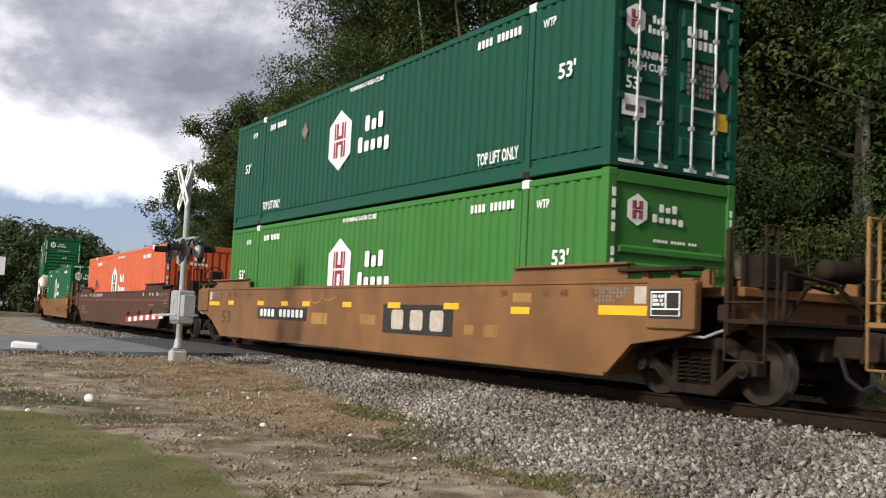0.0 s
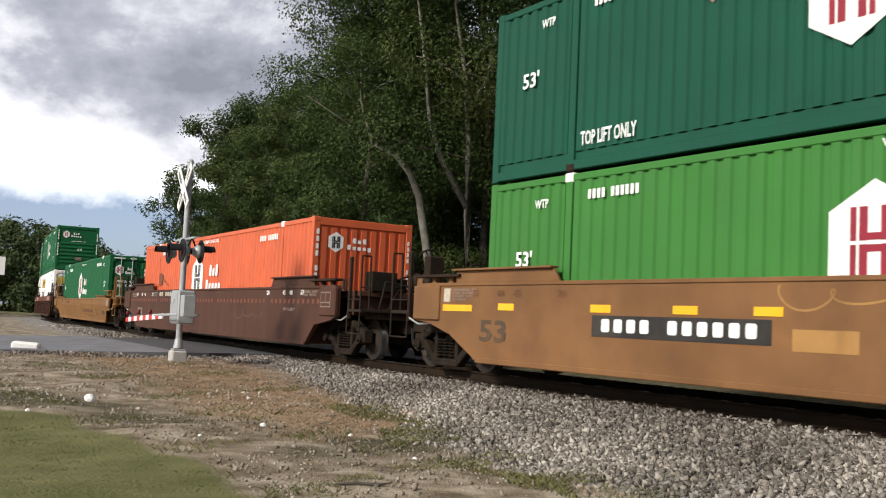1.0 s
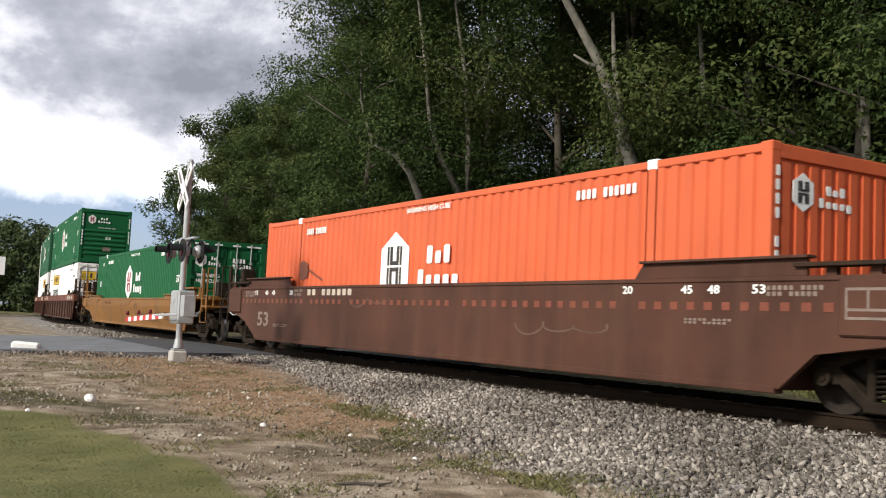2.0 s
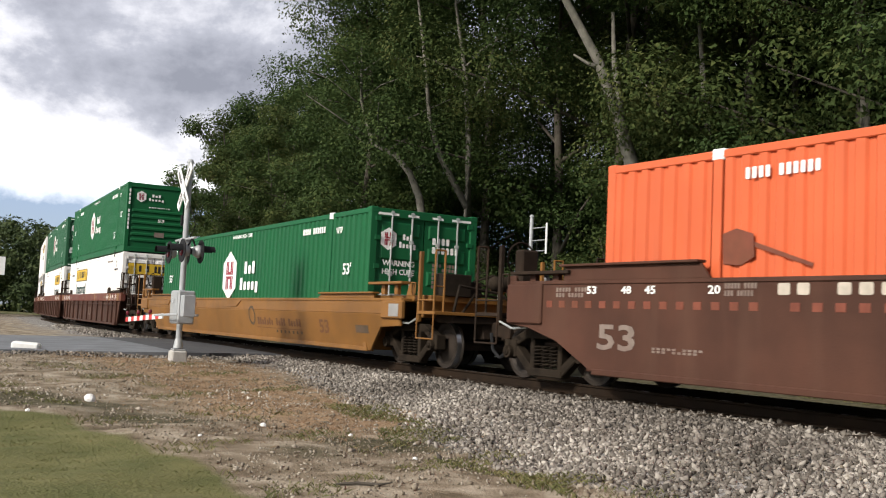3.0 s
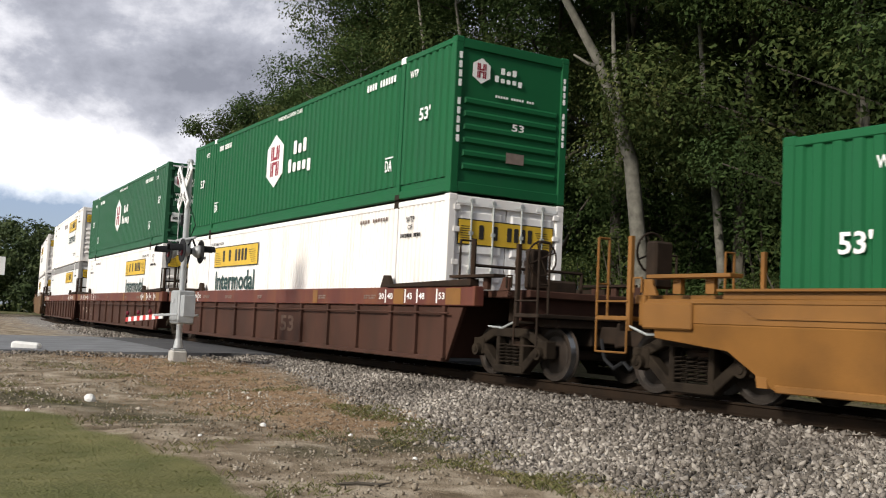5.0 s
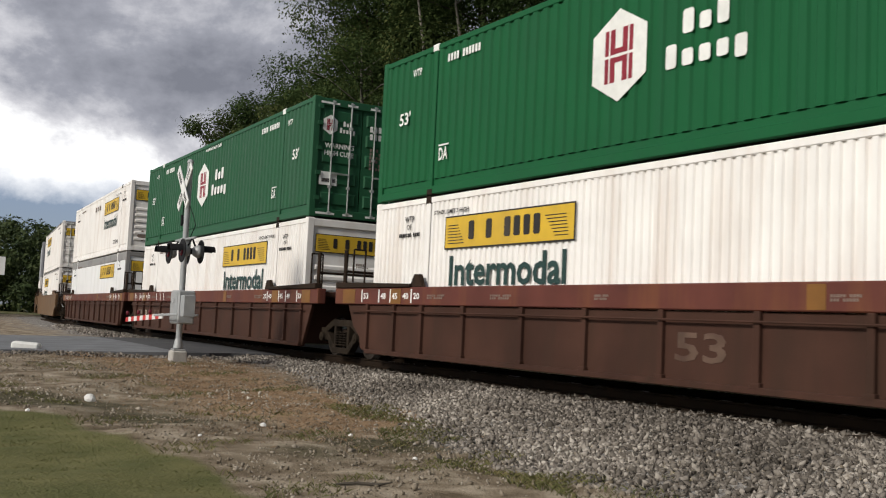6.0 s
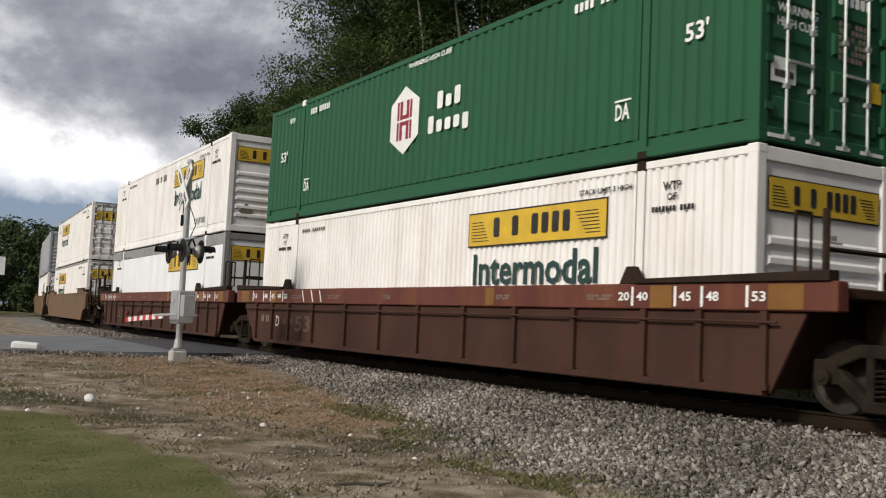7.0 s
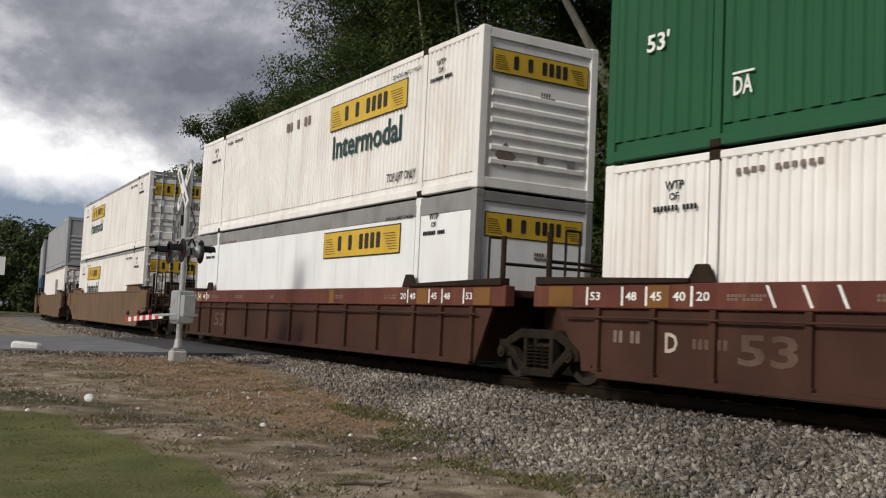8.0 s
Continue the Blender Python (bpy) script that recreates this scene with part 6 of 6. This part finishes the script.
def small_clutter():
    bm = bmesh.new()
    limb(bm, [Vector((-0.24, 0, 0)), Vector((-0.05, 0.02, 0.015)), Vector((0.14, -0.01, 0.01)), Vector((0.27, 0.03, 0.03))], [0.012, 0.016, 0.014, 0.006], 6)
    ob = new("stick", mesh_of("stick", bm, "bark"))
    p = (-0.62, 9.05)
    ob.matrix_world = pose(p[0], p[1], float(ground_z(*p)) + 0.012, 0, 0, 4)
    tagged(ob, "short dark stick lying on the dirt", "stick")
    for k, (x, y, r) in enumerate(((-2.2, 12.9, 0.05), (-5.1, 12.55, 0.035), (-1.05, 12.6, 0.035), (-0.2, 11.2, 0.03), (-2.7, 11.6, 0.03))):
        bm = bmesh.new()
        bmesh.ops.create_icosphere(bm, subdivisions=1, radius=r)
        for v in bm.verts:
            v.co *= 1 + 0.35 * noise.noise(v.co * 30 + Vector((k, 0, 0)))
            v.co.z *= 0.7
        ob = new("pale_stone", mesh_of("pale_stone", bm, "kerb_white"))
        ob.matrix_world = pose(x, y, float(ground_z(x, y)) + 0.01)
        tagged(ob, "small whitish stone on the dirt", "stone", "pale stones")
    p = (-11.72, 26.0)
    sg = thing("road_sign", "small white road sign on a steel post", "road sign", m=pose(p[0], p[1], float(ground_z(*p)), 0, 0, 20))
    boxpart("post", (-0.03, 0.03, 0.0, 0.04, -0.3, 2.3), "steel", sg, "thin steel post", 0.004)
    boxpart("plate", (-0.25, 0.25, -0.012, 0.0, 1.82, 2.30), "gate_white", sg, "white sign plate", 0.003)


# ---- trees ----
def limb(bm, pts, radii, n=8):
    rings = []
    for i, (p, r) in enumerate(zip(pts, radii)):
        d = (pts[min(i + 1, len(pts) - 1)] - pts[max(i - 1, 0)]).normalized()
        q = d.to_track_quat("Z", "Y").to_matrix()
        rings.append([bm.verts.new(p + q @ Vector((r * math.cos(k * math.tau / n), r * math.sin(k * math.tau / n), 0))) for k in range(n)])
    for a, b in zip(rings, rings[1:]):
        for k in range(n):
            bm.faces.new((a[k], a[(k + 1) % n], b[(k + 1) % n], b[k]))
    bm.faces.new(rings[0][::-1])
    bm.faces.new(rings[-1])


def leaf_mesh(name, clumps, per, size, seed, material):
    """Leaves as separate small blades on the outside of uneven clumps (centre, radius), lying roughly like shingles."""
    rng = np.random.RandomState(seed)
    cs, us = [], []
    for c_, r in clumps:
        n = int(per * r * r)
        u = rng.normal(size=(n, 3)); u /= np.linalg.norm(u, axis=1, keepdims=True)
        rad = r * rng.uniform(0.35, 1.0, (n, 1)) ** 0.5 * (1 + 0.22 * np.sin(u[:, :1] * 5 + r * 9) * np.sin(u[:, 1:2] * 6 + 2) + 0.18 * np.sin(u[:, 2:] * 8 + r * 5))
        cs.append(np.array(c_) + u * rad * np.array([1, 1, 0.70]) + rng.normal(0, 0.07, (n, 3)))
        us.append(u)
    p, u = np.concatenate(cs), np.concatenate(us)
    n = len(p)
    nrm = u * 0.8 + np.array([0, 0, 0.55]) + rng.normal(0, 0.38, (n, 3)); nrm /= np.linalg.norm(nrm, axis=1, keepdims=True)
    d = rng.normal(size=(n, 3)); d[:, 2] -= 0.5
    d -= nrm * np.sum(d * nrm, axis=1, keepdims=True); d /= np.linalg.norm(d, axis=1, keepdims=True)
    w = np.cross(nrm, d)
    ln = rng.uniform(0.7, 1.5, (n, 1)) * size
    v = np.stack([p - w * ln * 0.36, p + w * ln * 0.36 + d * ln * rng.uniform(0.0, 0.35, (n, 1)), p + d * ln], 1).reshape(-1, 3)
    return quick(name, v, np.arange(3 * n).reshape(n, 3), material)


small_clutter()


def tree(height, seed, label, lean=(0, 0), bare=0.35, spread=0.26, leaf="leaf", bark="bark", size=0.24, per=420, trunk_r=0.22, bend=0.4, path=None, arms=()):
    rnd = random.Random(seed)
    tr = thing("tree", label, "tree", "trees of the wood")
    bm = bmesh.new()
    k = 9
    pts = [Vector((lean[0] * height * (i / k) ** 1.3 + bend * math.sin(i * 0.9 + seed) * (i / k), lean[1] * height * (i / k) ** 1.3 + bend * math.cos(i * 0.8 + seed) * (i / k), height * 0.92 * i / k)) for i in range(k + 1)]
    if path:
        pts, k = [Vector((x, 0.12 * math.sin(z), z)) for x, z in path], len(path) - 1
    pts[0].z = -0.5
    limb(bm, pts, [trunk_r * (1.35 if i == 0 else 1) * (1 - 0.85 * i / k) for i in range(k + 1)], 10)
    clumps = []

    def trunk_pt(f):
        x = f * k
        i = min(int(x), k - 1)
        return pts[i].lerp(pts[i + 1], x - i)
    for f, steps, r in arms:
        p0 = trunk_pt(f)
        way = [p0] + [p0 + Vector((x, 0.1 * q, z)) for q, (x, z) in enumerate(steps)]
        limb(bm, way, [r * (1 - 0.7 * q / len(steps)) for q in range(len(way))], 8)
    nl = 15
    for j in range(nl):
        f = bare + (0.97 - bare) * (j + rnd.random() * 0.6) / nl
        p0 = trunk_pt(min(f, 1))
        a = j * 2.4 + rnd.uniform(-0.5, 0.5)
        shape = math.sin(min(1, (f - bare) / (1 - bare) * 0.9 + 0.16) * math.pi) ** 0.7
        ln = height * spread * (0.45 + 0.75 * shape) * rnd.uniform(0.75, 1.15)
        tip = p0 + Vector((math.cos(a) * ln, math.sin(a) * ln, ln * rnd.uniform(0.15, 0.6)))
        mid = p0.lerp(tip, 0.5) + Vector((rnd.uniform(-0.3, 0.3), rnd.uniform(-0.3, 0.3), rnd.uniform(0, 0.4)))
        r = trunk_r * (1 - 0.8 * f) * 0.5
        limb(bm, [p0, mid, tip], [r, r * 0.6, 0.02], 6)
        for q in range(3):
            t_ = 0.45 + 0.27 * q
            c0 = p0.lerp(mid, t_ * 2) if t_ < 0.5 else mid.lerp(tip, t_ * 2 - 1)
            clumps.append((c0 + Vector((rnd.uniform(-0.6, 0.6), rnd.uniform(-0.6, 0.6), rnd.uniform(-0.3, 0.5))), height * rnd.uniform(0.040, 0.085)))
    clumps.append((pts[-1], height * 0.07))
    part("trunk", bm, bark, tr, "grey-barked trunk with rising limbs", smooth=True)
    ob = new("crown", leaf_mesh("crown", clumps, per, size, seed, leaf))
    ob.parent = tr
    tagged(ob, "ragged crown of dark green leaves")
    return tr


def bush(r, h, seed, label, leaf="leaf", per=330, size=0.15):
    rnd = random.Random(seed)
    b_ = thing("bush", label, "bush", "undergrowth of the wood")
    bm = bmesh.new()
    clumps = []
    for j in range(11):
        a = j * 2.4
        q = rnd.uniform(0.2, 0.9)
        tip = Vector((math.cos(a) * r * q, math.sin(a) * r * q, h * rnd.uniform(0.30, 0.95)))
        limb(bm, [Vector((0, 0, -0.2)), tip * 0.5 + Vector((0, 0, 0.1)), tip], [0.05, 0.03, 0.012], 5)
        clumps.append((tip, rnd.uniform(0.30, 0.52) * r))
        clumps.append((tip * 0.6, rnd.uniform(0.26, 0.45) * r))
    part("branchwork", bm, "bark", b_, "thin brown stems")
    ob = new("foliage", leaf_mesh("foliage", clumps, per, size, seed, leaf))
    ob.parent = b_
    return b_


def plant(master, x, y, turn, k=1.0, dz=0.0):
    z = float(ground_z(x, y)) - 0.1 + dz
    m = pose(x, y, z, 0, 0, turn)
    c_ = copy_thing(master, m)
    c_.scale = (k, k, k)
    return c_


def build_wood():
    rnd = random.Random(77)
    tall = [tree(21 + 1.5 * i, 100 + i, "tall broadleaf tree with a ragged dark green crown", bare=(0.16, 0.10, 0.22)[i], leaf=("leaf", "leaf", "leaf_dry")[i], lean=((0.03, 0), (-0.04, 0.02), (0, 0.03))[i], per=640, size=0.105, trunk_r=0.22) for i in range(3)]
    second = [tree(22 + i, 130 + i, "tall broadleaf tree in the wood", bare=0.12, leaf=("leaf", "leaf_dry")[i], trunk_r=0.2, per=300, size=0.15) for i in range(2)]
    back = [tree(22 + i, 150 + i, "tall tree deep in the wood", bare=0.06, leaf="leaf", trunk_r=0.20, per=190, size=0.21) for i in range(2)]
    mid = [tree(13.2 + i, 200 + i, "leafy tree of middling height at the wood's edge", bare=0.05, spread=0.19, leaf=("leaf", "leaf_dry", "leaf")[i], trunk_r=0.13, per=560, size=0.145) for i in range(3)]
    low = [bush(1.5, 2.6 + i, 300 + i, "leafy undergrowth at the foot of the wood", ("leaf", "leaf_dry")[i], 560, 0.09) for i in range(2)]
    scrub = [bush(2.9, 5.6 + i, 320 + i, "tall scrub in the shade of the wood", "leaf", 300, 0.135) for i in range(2)]
    # rows back from the edge of the wood, following the track; the wood is lower where it ends
    for row, d0 in enumerate((-13.0, -17.0, -22.0, -28.0)):
        s = 17.0 + 5 * row
        while s > -92:
            s -= rnd.uniform(3.6, 5.0) * (1.0 if s > -40 else 1.35)
            p = off_track(s + rnd.uniform(-0.8, 0.8), d0 + rnd.uniform(-1.3, 1.3))
            side, far = p.x / p.y, math.hypot(p.x, p.y)
            if side < -0.226 or (row == 3 and side < 0.1):
                continue
            if side < -0.02:
                m = rnd.choice(mid)
                k = far * (rnd.uniform(0.90, 1.0) * (0.222 + 0.25 * (side + 0.2)) if side < -0.085 else rnd.uniform(0.32, 0.40)) / 13.6
                if row == 2 and side > -0.085:
                    continue
            elif row > 0 and side < 0.10:
                continue
            elif row > 1:
                if side < 0.17:
                    continue
                m, k = rnd.choice(back), rnd.uniform(0.88, 1.10)
            else:
                m, k = rnd.choice(tall if row == 0 else second), rnd.uniform(0.88, 1.10)
            plant(m, p.x, p.y, rnd.uniform(0, 360), k)
    for d0, gap, kind in ((-11.2, 2.2, low), (-14.6, 3.4, scrub), (-20.0, 4.4, scrub), (-27.0, 5.0, scrub)):
        s = 18.0 - d0 * 0.3
        while s > (-66 if kind is low else -60):
            s -= rnd.uniform(0.8, 1.2) * gap
            p = off_track(s, d0 + rnd.uniform(-0.9, 0.9))
            if p.x / p.y > -0.225 and not (d0 < -18 and 0.0 < p.x / p.y < 0.17):
                plant(rnd.choice(kind), p.x, p.y, rnd.uniform(0, 360), rnd.uniform(0.75, 1.25))
    for m in tall + second + back + mid + low + scrub:
        for o in (*m.children_recursive, m):
            bpy.data.objects.remove(o)


build_wood()


def single_trees():
    """Bare-trunked trees that stand out in front of the wood."""
    for x, y, seed, label, a in (
            (6.35, 30.4, 411, "tall tree with a thick pale leaning trunk", dict(height=22, bark="bark_pale", bare=0.72, trunk_r=0.30, path=((0.05, 0), (-0.12, 2.1), (-0.66, 6.2), (-1.13, 7.7), (-1.77, 9.3), (-2.9, 11.2), (-4.0, 14), (-4.5, 18)),
              arms=((0.40, ((-0.05, 0.9), (-0.22, 1.9), (-0.3, 3.6)), 0.16), (0.555, ((-0.4, 0.12), (-0.85, 0.42)), 0.09)))),
            (8.75, 31.0, 412, "tall slim pale-trunked tree", dict(height=20, bark="bark_pale", bare=0.66, trunk_r=0.17, path=((0.1, 0), (0.0, 3.0), (-0.35, 6.2), (-0.66, 8.3), (-0.9, 10.5), (-1.3, 14), (-1.5, 19)),
              arms=((0.42, ((-0.7, 0.25), (-1.35, 0.85), (-2.6, 2.0)), 0.075),))),
            (11.95, 27.3, 413, "tall slim pale-trunked tree at the wood's edge", dict(height=20, bark="bark_pale", bare=0.70, trunk_r=0.19, path=((0.1, 0), (0.0, 1.7), (-0.3, 7.1), (-0.4, 8.9), (-0.7, 10.5), (-1.1, 15), (-1.3, 20)))),
            (-0.4, 37.5, 414, "tree with a bowed pale trunk", dict(height=12, bare=0.62, spread=0.2, trunk_r=0.2, bark="bark_pale", path=((0.1, 0), (-0.08, 3.1), (-0.6, 5.8), (-1.0, 6.7), (-1.6, 7.4), (-2.5, 7.8), (-3.0, 9.4), (-3.1, 11.5)))),
            (0.85, 36.5, 416, "tall tree with pale bare limbs", dict(height=18, bare=0.80, spread=0.2, trunk_r=0.17, bark="bark_pale", path=((0, 0), (0, 5), (-0.08, 7.7), (-0.32, 10.3), (-0.8, 13.0), (-0.9, 17)),
              arms=((0.22, ((-1.1, 1.9), (-1.55, 3.2), (-1.9, 5.8), (-2.3, 8.4)), 0.13), (0.58, ((-0.5, 0.35), (-1.1, 0.75), (-1.9, 0.95)), 0.07), (0.5, ((0.7, 1.2), (0.9, 2.6), (1.7, 4.4)), 0.07), (0.62, ((0.6, 0.7), (1.4, 1.3), (1.9, 2.4)), 0.05))))):
        t = tree(a.pop("height"), seed, label, per=560, size=0.105, **a)
        t.matrix_world = pose(x, y, float(ground_z(x, y)) - 0.1)
    for x, y, seed, h in ((-3.5, 42.0, 431, 19.0), (-1.2, 44.0, 432, 20.0)):
        t = tree(h, seed, "tall dense broadleaf tree where the wood steps up", bare=0.14, spread=0.115, trunk_r=0.2, per=560, size=0.12)
        t.matrix_world = pose(x, y, float(ground_z(x, y)) - 0.1)
    x, y = -16.3, 60.0
    t = tree(10.6, 421, "slender sapling at the end of the wood", bare=0.25, spread=0.10, trunk_r=0.07, per=330, size=0.15)
    t.matrix_world = pose(x, y, float(ground_z(x, y)) - 0.1)


single_trees()


def far_wood():
    """The wooded skyline where the line bends away: uncountable crowns."""
    rng = np.random.RandomState(91)
    clumps = []
    for k in range(260):
        a = rng.uniform(-0.56, 0.06)
        dist = rng.uniform(150, 190)
        h = rng.uniform(11.5, 16.2) * dist / 165 * (1 - 0.33 * float(smooth(-0.375, -0.325, a)))
        x, y = a * dist, dist
        for q in range(7):
            clumps.append(((x + rng.normal(0, 1.8), y + rng.normal(0, 1.8), (h - 1.2) * rng.uniform(0.05, 1.0)), rng.uniform(1.2, 2.3)))
    me = leaf_mesh("far_trees", clumps, 26, 0.62, 92, "far_leaf")
    tagged(new("far_trees", me), "distant dark wooded skyline", "trees", kind="stuff")
    clumps = []
    for k in range(60):
        a = rng.uniform(-0.53, -0.37)
        dist = rng.uniform(78, 110)
        h = rng.uniform(4.5, 9.0)
        x, y = a * dist, dist
        if sd_of(np.array(x), np.array(y))[1] < 9:
            continue
        for q in range(8):
            clumps.append(((x + rng.normal(0, 1.2), y + rng.normal(0, 1.2), h * rng.uniform(0.02, 1.0)), rng.uniform(0.9, 1.8)))
    me = leaf_mesh("trackside_trees", clumps, 110, 0.34, 93, "far_leaf")
    tagged(new("trackside_trees", me), "dark trees beyond the bend", "trees", kind="stuff")


far_wood()


# ---- what moves ----
def motions():
    times = [0.25 * k for k in range(33)]
    for ob, s, z in TRAIN:
        walk(ob, [(t, car_pose(s + run(t)) @ pose(0, 0, z)) for t in times])
    for ws, x in WHEELS:
        rows = []
        for k in range(241):
            t = k / 30
            rows.append((t, pose(x, 0, RAIL_TOP + 0.42) @ Matrix.Rotation(run(t) / 0.42, 4, "Y")))
        walk(ws, rows)


motions()
